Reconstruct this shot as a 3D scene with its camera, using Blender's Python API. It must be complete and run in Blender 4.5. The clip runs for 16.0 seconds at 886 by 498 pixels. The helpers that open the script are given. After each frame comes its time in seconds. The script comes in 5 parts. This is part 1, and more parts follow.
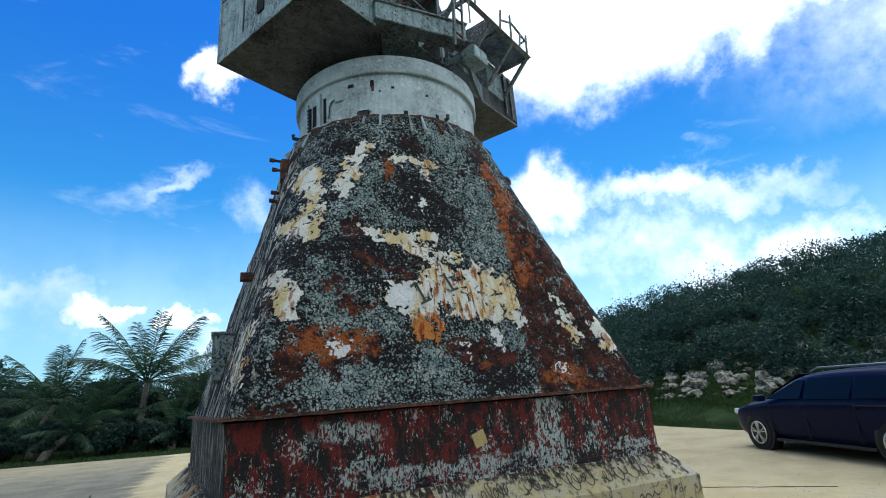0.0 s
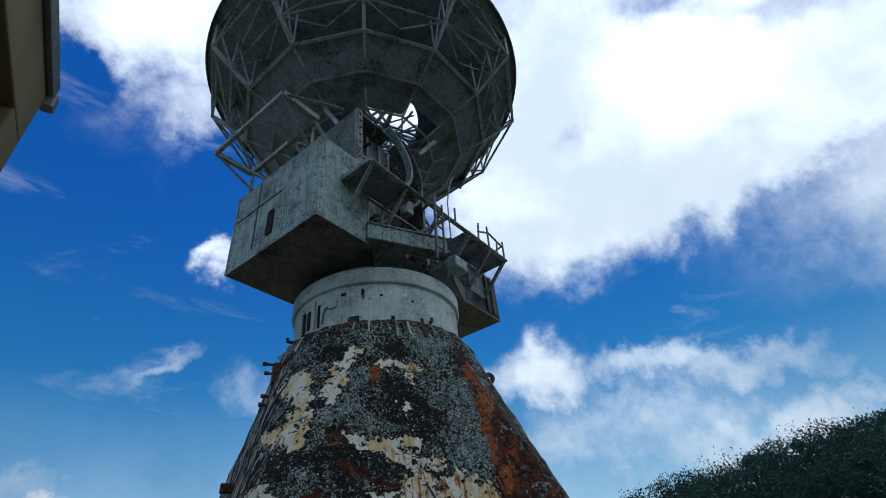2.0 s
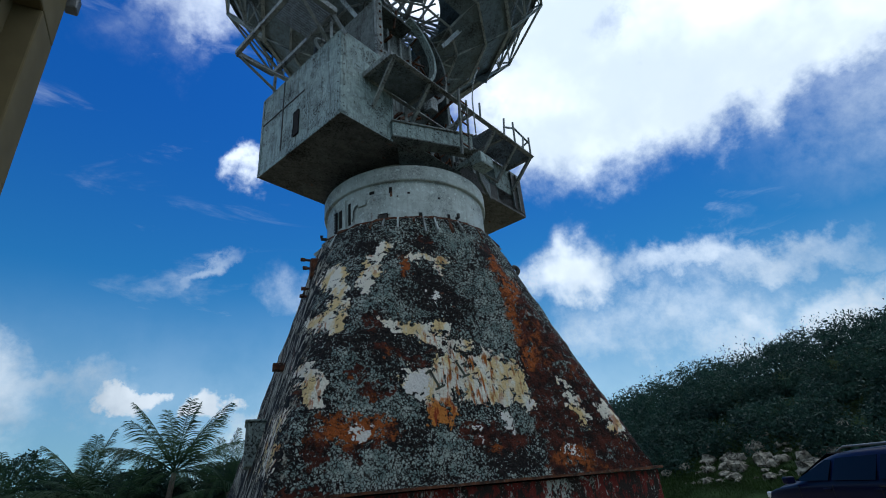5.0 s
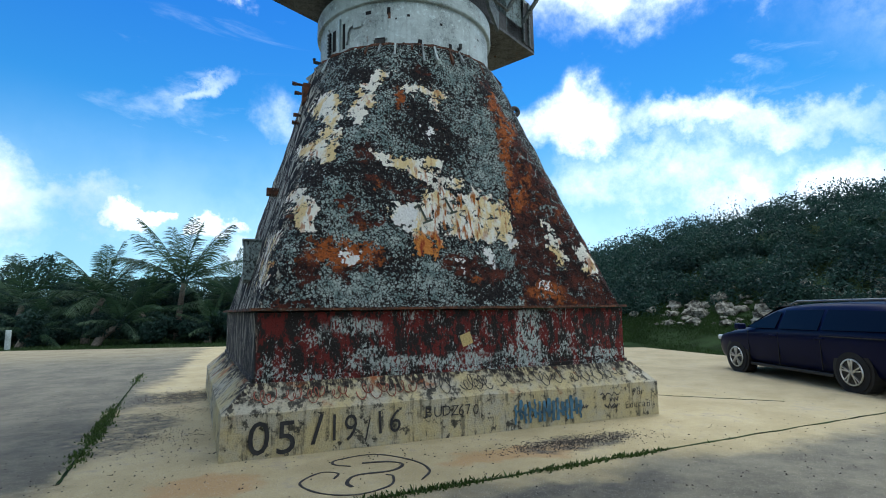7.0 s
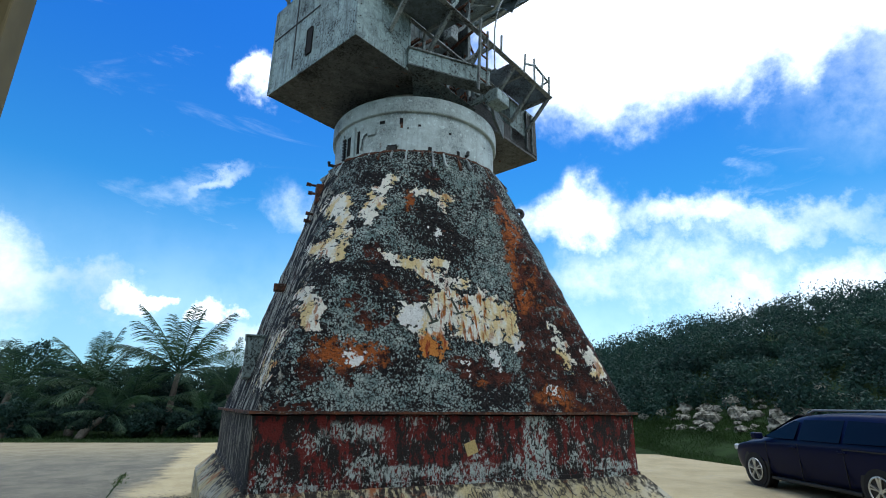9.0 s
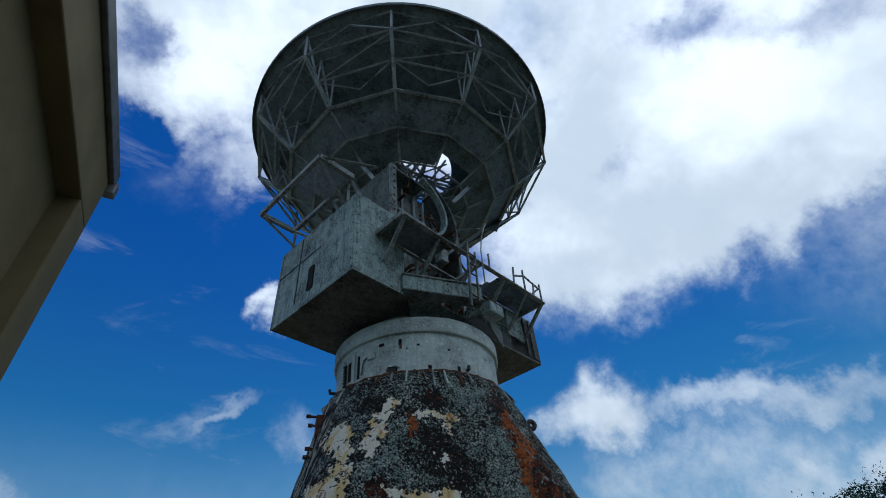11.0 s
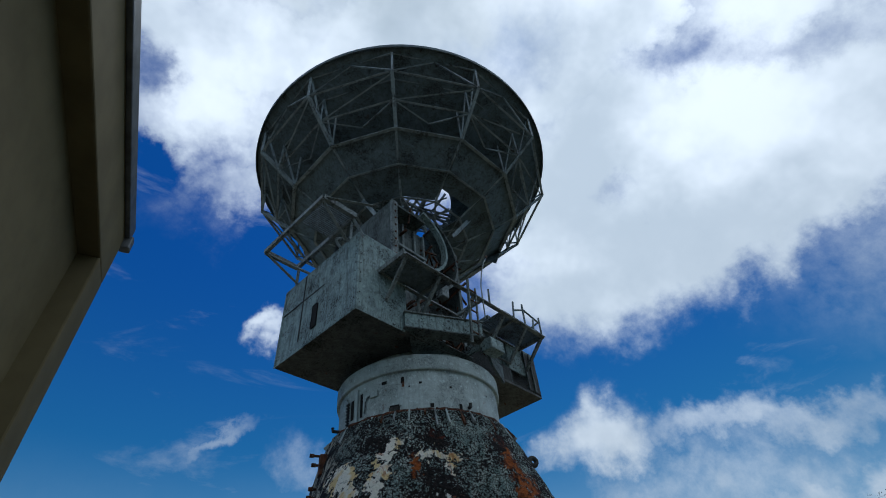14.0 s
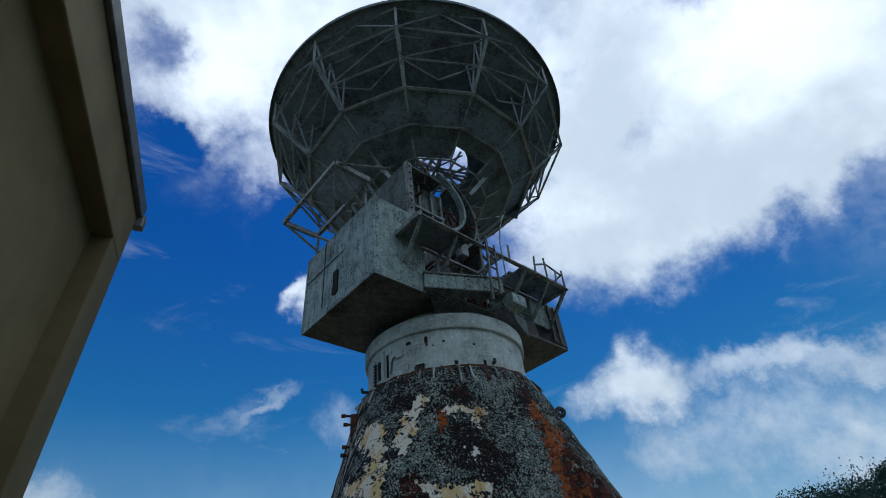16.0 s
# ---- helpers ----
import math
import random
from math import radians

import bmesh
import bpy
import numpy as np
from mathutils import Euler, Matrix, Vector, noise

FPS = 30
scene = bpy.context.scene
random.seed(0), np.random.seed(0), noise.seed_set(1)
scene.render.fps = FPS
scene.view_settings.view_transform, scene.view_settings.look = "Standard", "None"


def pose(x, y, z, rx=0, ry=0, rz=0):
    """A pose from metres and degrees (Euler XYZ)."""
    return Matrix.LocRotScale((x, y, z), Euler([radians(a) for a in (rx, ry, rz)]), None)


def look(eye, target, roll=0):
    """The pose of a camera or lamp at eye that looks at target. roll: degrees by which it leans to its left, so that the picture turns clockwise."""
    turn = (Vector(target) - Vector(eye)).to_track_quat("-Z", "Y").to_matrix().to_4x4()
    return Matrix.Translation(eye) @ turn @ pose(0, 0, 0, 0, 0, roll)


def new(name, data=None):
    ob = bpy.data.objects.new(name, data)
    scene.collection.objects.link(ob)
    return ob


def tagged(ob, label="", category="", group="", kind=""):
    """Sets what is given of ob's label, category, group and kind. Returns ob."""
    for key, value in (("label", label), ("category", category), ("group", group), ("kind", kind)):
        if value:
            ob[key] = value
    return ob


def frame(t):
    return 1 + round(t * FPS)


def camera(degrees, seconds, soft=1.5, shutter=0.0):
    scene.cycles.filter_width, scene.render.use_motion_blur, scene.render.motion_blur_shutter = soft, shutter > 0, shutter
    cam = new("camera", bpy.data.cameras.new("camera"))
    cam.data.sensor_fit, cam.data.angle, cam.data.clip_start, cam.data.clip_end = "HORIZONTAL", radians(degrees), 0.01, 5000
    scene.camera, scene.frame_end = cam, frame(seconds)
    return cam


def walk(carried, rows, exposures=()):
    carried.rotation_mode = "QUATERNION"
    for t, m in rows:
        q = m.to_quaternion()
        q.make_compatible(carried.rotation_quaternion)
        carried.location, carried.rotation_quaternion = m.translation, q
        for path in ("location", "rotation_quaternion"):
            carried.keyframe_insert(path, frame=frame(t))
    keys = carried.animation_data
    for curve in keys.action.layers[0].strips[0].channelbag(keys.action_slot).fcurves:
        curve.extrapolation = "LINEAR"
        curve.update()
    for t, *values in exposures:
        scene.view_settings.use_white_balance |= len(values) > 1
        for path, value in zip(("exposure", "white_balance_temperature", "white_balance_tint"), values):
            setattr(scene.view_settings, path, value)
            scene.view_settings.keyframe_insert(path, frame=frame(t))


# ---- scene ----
cam = camera(83.1, 16.0, 1.0)
PATH = [
    (0, (-2.594, -7.587, 1.597), (-1.789, -5.842, 2.149), -4.2),
    (0.5, (-2.565, -7.701, 1.62), (-1.929, -5.964, 2.383), -5.3),
    (1, (-2.524, -7.892, 1.649), (-1.894, -6.217, 2.542), -6.2),
    (1.5, (-2.629, -8.105, 1.644), (-1.908, -6.52, 2.627), -5.4),
    (2, (-2.679, -8.218, 1.702), (-1.932, -6.781, 2.875), -6.4),
    (2.5, (-2.579, -8.358, 1.75), (-1.902, -7.122, 3.17), -9.6),
    (3, (-2.473, -8.396, 1.779), (-1.83, -7.306, 3.329), -11.9),
    (3.5, (-2.479, -8.36, 1.749), (-1.875, -7.19, 3.255), -10.3),
    (4, (-2.54, -8.373, 1.688), (-1.884, -7.007, 2.994), -8.9),
    (4.5, (-2.632, -8.367, 1.616), (-1.929, -6.843, 2.704), -8.6),
    (5, (-2.7, -8.33, 1.52), (-2.009, -6.657, 2.369), -5.1),
    (7.5, (-2.599, -8.387, 1.463), (-1.851, -6.545, 1.686), -0.2),
    (8, (-2.656, -8.344, 1.483), (-1.861, -6.538, 1.81), 0.6),
    (8.5, (-2.724, -8.362, 1.502), (-1.953, -6.563, 1.917), 1.2),
    (9, (-2.678, -8.404, 1.586), (-1.983, -6.626, 2.184), 0.5),
    (9.5, (-2.641, -8.415, 1.637), (-2.023, -6.716, 2.491), -0.1),
    (10, (-2.613, -8.403, 1.655), (-2.071, -6.786, 2.701), -3.2),
    (12.5, (-2.498, -8.882, 1.76), (-1.883, -7.645, 3.206), -6.5),
    (13, (-2.483, -8.919, 1.74), (-1.842, -7.649, 3.145), -5.9),
    (13.5, (-2.594, -8.898, 1.754), (-1.92, -7.62, 3.137), -7.3),
    (14, (-2.698, -8.849, 1.783), (-2.155, -7.5, 3.156), -6.1),
    (14.5, (-2.668, -8.784, 1.791), (-2.236, -7.364, 3.131), -6.1),
    (15, (-2.563, -8.807, 1.788), (-2.165, -7.346, 3.095), -6.1),
    (15.5, (-2.473, -8.856, 1.768), (-2.043, -7.382, 3.049), -6.7),
    (16, (-2.492, -8.836, 1.791), (-2.035, -7.356, 3.055), -6.7),
]
STOPS = [(0, 0.25), (0.5, 0.2), (1, 0.0), (1.5, -0.35), (2, -0.75), (2.5, -1.1), (3, -1.2), (3.5, -1.2), (4, -1.1), (4.5, -0.95), (5, -0.65), (7.5, 0.3), (8, 0.3), (9, 0.2), (9.5, 0.0), (10, -0.4), (12.5, -1.3), (14.5, -1.12), (16, -1.0)]
EXPOSURES = [(t, stops, 5950 + 330 * min(0.0, stops), 7) for t, stops in STOPS]
walk(cam, [(t, look(eye, target, roll)) for t, eye, target, roll in PATH], EXPOSURES)

# ---- small tools ----
RNG = np.random.default_rng(7)


def direction(az, el):
    a, e = radians(az), radians(el)
    return Vector((-math.sin(a) * math.cos(e), math.cos(a) * math.cos(e), math.sin(e)))


class Nodes:
    """A node tree with short calls for the nodes used most."""

    def __init__(self, tree):
        self.tree = tree
        tree.nodes.clear()

    def put(self, kind, sockets=None, operation="", use_clamp=False, interpolation_type="", data_type=""):
        n = self.tree.nodes.new(kind)
        if operation:
            n.operation = operation
        if use_clamp:
            n.use_clamp = True
        if interpolation_type:
            n.interpolation_type = interpolation_type
        if data_type:
            n.data_type = data_type
        for k, v in (sockets or {}).items():
            s = n.inputs[k]
            if isinstance(v, bpy.types.NodeSocket):
                self.tree.links.new(v, s)
            else:
                s.default_value = v
        return n

    def math(self, op, a, b=0.0, clamp=False):
        return self.put("ShaderNodeMath", {0: a, 1: b}, operation=op, use_clamp=clamp).outputs[0]

    def vec(self, op, a, b):
        n = self.put("ShaderNodeVectorMath", {0: a, 1: b}, operation=op)
        return n.outputs["Value" if op in ("DOT_PRODUCT", "LENGTH") else "Vector"]

    def noise(self, vec, scale, detail=4.0, rough=0.55, out="Fac", distort=0.0):
        return self.put("ShaderNodeTexNoise", {"Vector": vec, "Scale": scale, "Detail": detail, "Roughness": rough, "Distortion": distort}).outputs[out]

    def ramp(self, fac, lo, hi, to0=0.0, to1=1.0):
        return self.put("ShaderNodeMapRange", {0: fac, 1: lo, 2: hi, 3: to0, 4: to1}, interpolation_type="SMOOTHSTEP").outputs[0]

    def mix(self, fac, a, b):
        n = self.put("ShaderNodeMix", {}, data_type="RGBA")
        for s, v in ((n.inputs[0], fac), (n.inputs[6], a), (n.inputs[7], b)):
            if isinstance(v, bpy.types.NodeSocket):
                self.tree.links.new(v, s)
            else:
                s.default_value = v if s.name == "Factor" else (*v, 1.0)[:4]
        return n.outputs[2]

    def scaled(self, vec, s):
        return self.put("ShaderNodeMapping", {"Vector": vec, "Scale": s}).outputs[0]


# ---- sky and sun ----
SUN_AZ, SUN_EL = -38.0, 70.0
sun = new("sun", bpy.data.lights.new("sun", "SUN"))
sun.data.energy, sun.data.angle, sun.data.color = 1.5, radians(14), (1.0, 0.95, 0.86)
sun.matrix_world = look(direction(SUN_AZ, SUN_EL) * 50, (0, 0, 0))

world = bpy.data.worlds.new("sky")
scene.world = world
world.use_nodes = True
w = Nodes(world.node_tree)
way = w.put("ShaderNodeTexCoord").outputs["Generated"]
air = w.put("ShaderNodeTexSky")
air.sky_type, air.sun_disc, air.sun_elevation, air.sun_rotation = "NISHITA", False, radians(SUN_EL), radians(-SUN_AZ)
air.altitude, air.air_density, air.dust_density, air.ozone_density = 100, 1.0, 0.4, 3.0
sky = air.outputs[0]
# Clouds: banks given by a middle direction, the half widths along and across, a turn and a weight, frayed by noise.
fray = w.noise(way, 3.2, 7, 0.62, "Color")
fray2 = w.noise(way, 11.0, 6, 0.6, "Color")
off = w.vec("SUBTRACT", fray, (0.5, 0.5, 0.5))
off = w.put("ShaderNodeVectorMath", {0: off, "Scale": 0.26}, operation="SCALE").outputs[0]
off2 = w.vec("SUBTRACT", fray2, (0.5, 0.5, 0.5))
off2 = w.put("ShaderNodeVectorMath", {0: off2, "Scale": 0.15}, operation="SCALE").outputs[0]
bent = w.vec("ADD", way, w.vec("ADD", off, off2))
small = w.vec("ADD", way, w.put("ShaderNodeVectorMath", {0: off2, "Scale": 1.0}, operation="SCALE").outputs[0])


def bank(source, az, el, wide, high, turn, soft, weight):
    d = direction(az, el)
    u = Vector((0, 0, 1)).cross(d).normalized()
    v = d.cross(u)
    c, s = math.cos(radians(turn)), math.sin(radians(turn))
    u, v = u * c + v * s, v * c - u * s
    a = w.math("MULTIPLY", w.math("SUBTRACT", w.vec("DOT_PRODUCT", source, u), u.dot(d)), 1 / math.tan(radians(wide)))
    b = w.math("MULTIPLY", w.math("SUBTRACT", w.vec("DOT_PRODUCT", source, v), v.dot(d)), 1 / math.tan(radians(high)))
    r = w.math("SQRT", w.math("ADD", w.math("MULTIPLY", a, a), w.math("MULTIPLY", b, b)))
    front = w.ramp(w.vec("DOT_PRODUCT", way, d), 0.25, 0.6)
    return w.math("MULTIPLY", w.ramp(r, 1 + soft, 1 - soft, 0.0, weight), front)


BANKS = [
    (-62, 45, 21, 14, 0, 0.30, 1.0), (-45, 66, 28, 12, 0, 0.4, 1.0), (-86, 43, 20, 9, 0, 0.4, 0.95),
    (25, 57, 12, 8, 25, 0.6, 0.85), (0, 77, 30, 10, 0, 0.5, 0.95), (10, 47, 5, 3, 0, 0.9, 0.5), (-3, 64, 26, 8, 0, 0.5, 0.8),
    (-37, 21, 5.5, 4.0, 0, 0.8, 0.85), (-28, 54, 10, 8, 0, 0.6, 0.95), (-44, 40, 13, 8.5, 0, 0.6, 1.0), (-45, 13, 16, 5, 0, 0.9, 0.5),
    (-60, 10, 20, 4, 0, 0.9, 0.65), (-52, 19, 14, 2.2, 12, 0.9, 0.5), (18, 9, 14, 4.5, 0, 0.9, 0.5),
    (1.5, 33.5, 1.9, 2.3, 30, 0.9, 0.6), (-5, 21, 3, 2.6, 0, 0.95, 0.35), (45, 10, 30, 6, 0, 0.6, 0.8),
    (-10, 5, 25, 4, 0, 0.9, 0.6), (-130, 24, 30, 18, 0, 0.5, 0.9), (112, 40, 30, 20, 0, 0.4, 0.9), (-140, 50, 40, 25, 0, 0.5, 0.9), (170, 25, 50, 14, 0, 0.5, 0.9),
]
SMALL = [(10.5, 9.6, 2.9, 1.5, 0, 0.30, 1.0), (3.2, 8.8, 2.0, 2.0, 0, 0.30, 1.0), (8.6, 9.9, 1.6, 1.2, 0, 0.3, 1.0), (19, 10.5, 3.6, 1.4, 0, 0.9, 0.65), (-2, 6.5, 4, 1.8, 0, 0.8, 0.8), (5.2, 22.6, 2.8, 0.6, -38, 0.95, 0.42)]
GAPS = [(-70, 53, 6, 3.6, 30, 0.95, 0.62), (-49, 44, 2.5, 2.5, 0, 0.8, 0.4), (-41, 63, 8, 4, 0, 0.8, 0.35), (28, 54, 3.5, 2.2, 40, 0.95, 0.55), (24, 47, 3, 1.5, 30, 0.95, 0.4), (-80, 45, 6, 2.0, 20, 0.95, 0.4)]
cover = None
for row in BANKS:
    m = bank(bent, *row)
    cover = m if cover is None else w.math("MAXIMUM", cover, m)
for row in GAPS:
    cover = w.math("SUBTRACT", cover, bank(bent, *row), True)
cover = w.ramp(cover, 0.06, 0.92)
edge = w.math("MULTIPLY", w.math("MULTIPLY", cover, w.math("SUBTRACT", 1.0, cover)), 4.0)
curl = w.math("SUBTRACT", w.noise(way, 8.0, 10, 0.66), 0.5)
cover = w.math("ADD", cover, w.math("MULTIPLY", w.math("MULTIPLY", edge, curl), 1.5), True)
for row in SMALL:
    cover = w.math("MAXIMUM", cover, bank(small, *row))
wisps = w.ramp(w.noise(w.scaled(way, (1.2, 2.0, 5.0)), 2.4, 8, 0.62, distort=0.6), 0.56, 0.88, 0.0, 0.42)
cover = w.math("MAXIMUM", cover, wisps)
# low haze near the horizon whitens the blue
height = w.put("ShaderNodeSeparateXYZ", {0: way}).outputs[2]
cover = w.math("MAXIMUM", cover, w.ramp(height, 0.38, 0.0, 0.0, 0.52))
shade = w.noise(way, 4.5, 6, 0.6)
glow = w.ramp(w.vec("DOT_PRODUCT", way, direction(SUN_AZ, SUN_EL)), 0.25, 0.98, 0.0, 1.0)
white = w.mix(w.ramp(shade, 0.35, 0.62), (0.66, 0.76, 0.85), (1.25, 1.29, 1.31))
bright = w.mix(w.ramp(w.noise(way, 3.0, 5, 0.55), 0.32, 0.60), (1.40, 1.50, 1.57), (2.4, 2.42, 2.40))
white = w.mix(glow, white, bright)
# a thicker, greyer sheet overhead
white = w.mix(bank(bent, 2, 77, 17, 8, 0, 0.6, 0.6), white, (0.95, 1.06, 1.10))
tint = w.mix(1.0, sky, w.mix(w.ramp(height, 0.18, 0.72), (0.29, 0.90, 1.07), (0.13, 0.56, 1.20)))
tint.node.blend_type = "MULTIPLY"
blue = w.put("ShaderNodeBackground", {"Color": tint, "Strength": 0.12})
cloud = w.put("ShaderNodeBackground", {"Color": white, "Strength": 0.95})
both = w.put("ShaderNodeMixShader", {0: cover, 1: blue.outputs[0], 2: cloud.outputs[0]})
w.put("ShaderNodeOutputWorld", {0: both.outputs[0]})


# ---- materials ----
def material(name):
    m = bpy.data.materials.new(name)
    m.use_nodes = True
    n = Nodes(m.node_tree)
    n.place = n.put("ShaderNodeTexCoord").outputs["Object"]
    n.world = n.put("ShaderNodeNewGeometry").outputs["Position"]
    return m, n


def finish(m, n, color, rough=0.8, metal=0.0, height=None, bump=0.3, dist=0.02, spec=0.4, **more):
    s = {"Base Color": color if isinstance(color, bpy.types.NodeSocket) else (*color, 1), "Roughness": rough, "Metallic": metal, "Specular IOR Level": spec}
    s |= more
    p = n.put("ShaderNodeBsdfPrincipled", s)
    if height is not None:
        b = n.put("ShaderNodeBump", {"Strength": bump, "Distance": dist, "Height": height})
        n.tree.links.new(b.outputs[0], p.inputs["Normal"])
    n.put("ShaderNodeOutputMaterial", {0: p.outputs[0]})
    return m


def patch(n, xz, cx, cz, rx, rz, soft=0.25, turn=0.0):
    """A stain on the front, about (cx, cz), with half widths rx, rz; xz: its frayed coordinates."""
    c, s = math.cos(radians(turn)), math.sin(radians(turn))
    d = n.vec("SUBTRACT", xz, (cx, 0, cz))
    a = n.vec("DOT_PRODUCT", d, (c / rx, 0, s / rx))
    b = n.vec("DOT_PRODUCT", d, (-s / rz, 0, c / rz))
    r = n.math("ADD", n.math("MULTIPLY", a, a), n.math("MULTIPLY", b, b))
    return n.ramp(r, 1 + soft, 1 - soft)


def frayed(n, amount, scale, amount2=0.0, scale2=20.0):
    d = n.vec("SUBTRACT", n.noise(n.world, scale, 4, 0.6, "Color"), (0.5, 0.5, 0.5))
    v = n.vec("ADD", n.world, n.put("ShaderNodeVectorMath", {0: d, "Scale": amount}, operation="SCALE").outputs[0])
    if amount2:
        d = n.vec("SUBTRACT", n.noise(n.world, scale2, 3, 0.6, "Color"), (0.5, 0.5, 0.5))
        v = n.vec("ADD", v, n.put("ShaderNodeVectorMath", {0: d, "Scale": amount2}, operation="SCALE").outputs[0])
    return v


def most(n, masks):
    out = masks[0]
    for m in masks[1:]:
        out = n.math("MAXIMUM", out, m)
    return out


def flaking_paint():
    """Peeling grey paint over black grime, orange rust and bare cream primer."""
    m, n = material("flaking_paint")
    v = frayed(n, 0.45, 3.0, 0.34, 10)
    w2 = frayed(n, 0.46, 5.0, 0.34, 15)
    front = n.ramp(n.put("ShaderNodeSeparateXYZ", {0: n.world}).outputs[1], -0.7, -0.9)
    fine = n.noise(n.world, 30, 4, 0.65)
    mid = n.noise(n.world, 2.6, 6, 0.65)
    # grey-green flakes, closed up in some stretches and nearly gone in others
    grime = n.mix(n.ramp(fine, 0.4, 0.7), (0.006, 0.006, 0.008), (0.034, 0.028, 0.026))
    flakes = n.mix(n.ramp(n.noise(n.world, 7, 4, 0.6), 0.35, 0.65), (0.21, 0.30, 0.29), (0.47, 0.55, 0.52))
    worm = n.noise(n.world, 27, 3, 0.55, distort=0.9)
    lumps = n.put("ShaderNodeTexVoronoi", {"Vector": frayed(n, 0.07, 14, 0.03, 45), "Scale": 25.0})
    lumps.feature = "DISTANCE_TO_EDGE"
    gap = n.ramp(lumps.outputs["Distance"], 0.20, 0.04)
    full = n.math("MULTIPLY", front, most(n, [patch(n, v, *p) for p in (
        (-0.9, 4.05, 0.36, 0.5, 0.6), (-1.14, 3.76, 0.3, 0.2, 0.6), (0.57, 3.9, 0.24, 0.75, 0.6), (0.2, 5.05, 0.5, 0.2, 0.6), (-1.2, 1.76, 0.8, 0.17, 0.5), (-1.0, 2.46, 0.35, 0.22, 0.6), (-1.55, 2.62, 0.28, 0.5, 0.6), (-0.55, 1.95, 0.3, 0.22, 0.6), (0.72, 2.25, 0.14, 0.35, 0.6), (-0.2, 2.1, 0.35, 0.14, 0.6))]))
    scant = n.math("MULTIPLY", front, most(n, [patch(n, v, *p) for p in (
        (-0.45, 4.1, 0.42, 0.40, 0.6), (0.0, 3.75, 0.4, 0.25, 0.6), (-1.05, 3.25, 0.55, 0.2, 0.6), (-0.85, 2.02, 0.3, 0.2, 0.6), (0.5, 1.8, 0.6, 0.22, 0.6), (-1.9, 3.2, 0.35, 0.18, 0.6), (-0.36, 4.9, 0.2, 0.12, 0.4), (-1.2, 4.86, 0.2, 0.16, 0.4), (0.75, 4.9, 0.3, 0.16, 0.4))]))
    amount = n.math("ADD", worm, n.math("MULTIPLY", n.math("SUBTRACT", mid, 0.5), 0.75))
    amount = n.math("ADD", amount, n.math("SUBTRACT", n.math("MULTIPLY", full, 0.10), n.math("MULTIPLY", scant, 0.12)))
    amount = n.math("SUBTRACT", amount, n.math("MULTIPLY", gap, 0.13))
    grey = n.ramp(amount, 0.455, 0.475)
    lace = n.math("MULTIPLY", n.ramp(lumps.outputs["Distance"], 0.13, 0.07), n.ramp(n.noise(n.world, 9, 3), 0.36, 0.50, 0.25, 0.95))
    grey = n.math("MULTIPLY", grey, n.math("SUBTRACT", 1.0, lace))
    color = n.mix(grey, grime, flakes)
    # the weather side, streaked black and bone white
    left = n.ramp(n.vec("DOT_PRODUCT", v, (-1.0, 0, 0.205)), 2.62, 2.74)
    streak = n.ramp(n.noise(n.scaled(n.world, (4.0, 4.0, 0.9)), 2.0, 8, 0.72, distort=0.4), 0.52, 0.54)
    color = n.mix(left, color, n.mix(streak, (0.010, 0.010, 0.012), n.mix(fine, (0.30, 0.30, 0.26), (0.62, 0.60, 0.50))))
    # rust: dark scale with orange bloom
    side = n.math("MULTIPLY", n.ramp(n.vec("DOT_PRODUCT", v, (1.0, 0, 0.06)), 0.98, 1.06), n.ramp(n.vec("DOT_PRODUCT", v, (1.0, 0, 0.52)), 3.50, 3.36))
    rust_area = n.math("MAXIMUM", n.math("MULTIPLY", front, side), n.math("MULTIPLY", front, most(n, [patch(n, w2, *p) for p in (
        (-1.48, 2.20, 0.52, 0.19, 0.1), (-1.95, 2.02, 0.17, 0.30, 0.1), (-1.55, 1.93, 0.16, 0.10, 0.1), (-1.22, 2.60, 0.28, 0.09, 0.15), (-1.43, 2.82, 0.14, 0.07, 0.15), (-0.65, 4.45, 0.08, 0.2, 0.2), (-1.16, 3.55, 0.18, 0.12, 0.2), (-1.0, 3.12, 0.25, 0.09, 0.3), (-0.7, 3.0, 0.16, 0.08, 0.3), (0.0, 2.06, 0.28, 0.12, 0.3), (0.4, 1.95, 0.4, 0.12, 0.4), (-0.3, 4.95, 0.16, 0.05, 0.2), (-2.1, 1.55, 0.35, 0.05, 0.3))])))
    rust_area = n.math("MAXIMUM", rust_area, n.math("MULTIPLY", n.ramp(n.noise(n.world, 1.3, 5, 0.6), 0.62, 0.66), 0.9))
    scale_holes = n.ramp(n.noise(n.world, 8, 8, 0.78, distort=0.8), 0.43, 0.46)
    bloom = n.math("MULTIPLY", front, most(n, [patch(n, v, *p) for p in ((-1.45, 2.2, 0.5, 0.2, 0.5), (0.9, 4.65, 0.16, 0.2, 0.4), (1.02, 4.2, 0.2, 0.28, 0.4), (0.86, 3.55, 0.16, 0.42, 0.4), (1.05, 3.0, 0.12, 0.2, 0.5), (-0.65, 4.45, 0.1, 0.2, 0.5), (1.3, 1.7, 0.3, 0.15, 0.6))]))
    rust = n.mix(n.ramp(n.noise(n.world, 6, 7, 0.75), 0.40, 0.66), (0.012, 0.007, 0.007), (0.115, 0.030, 0.018))
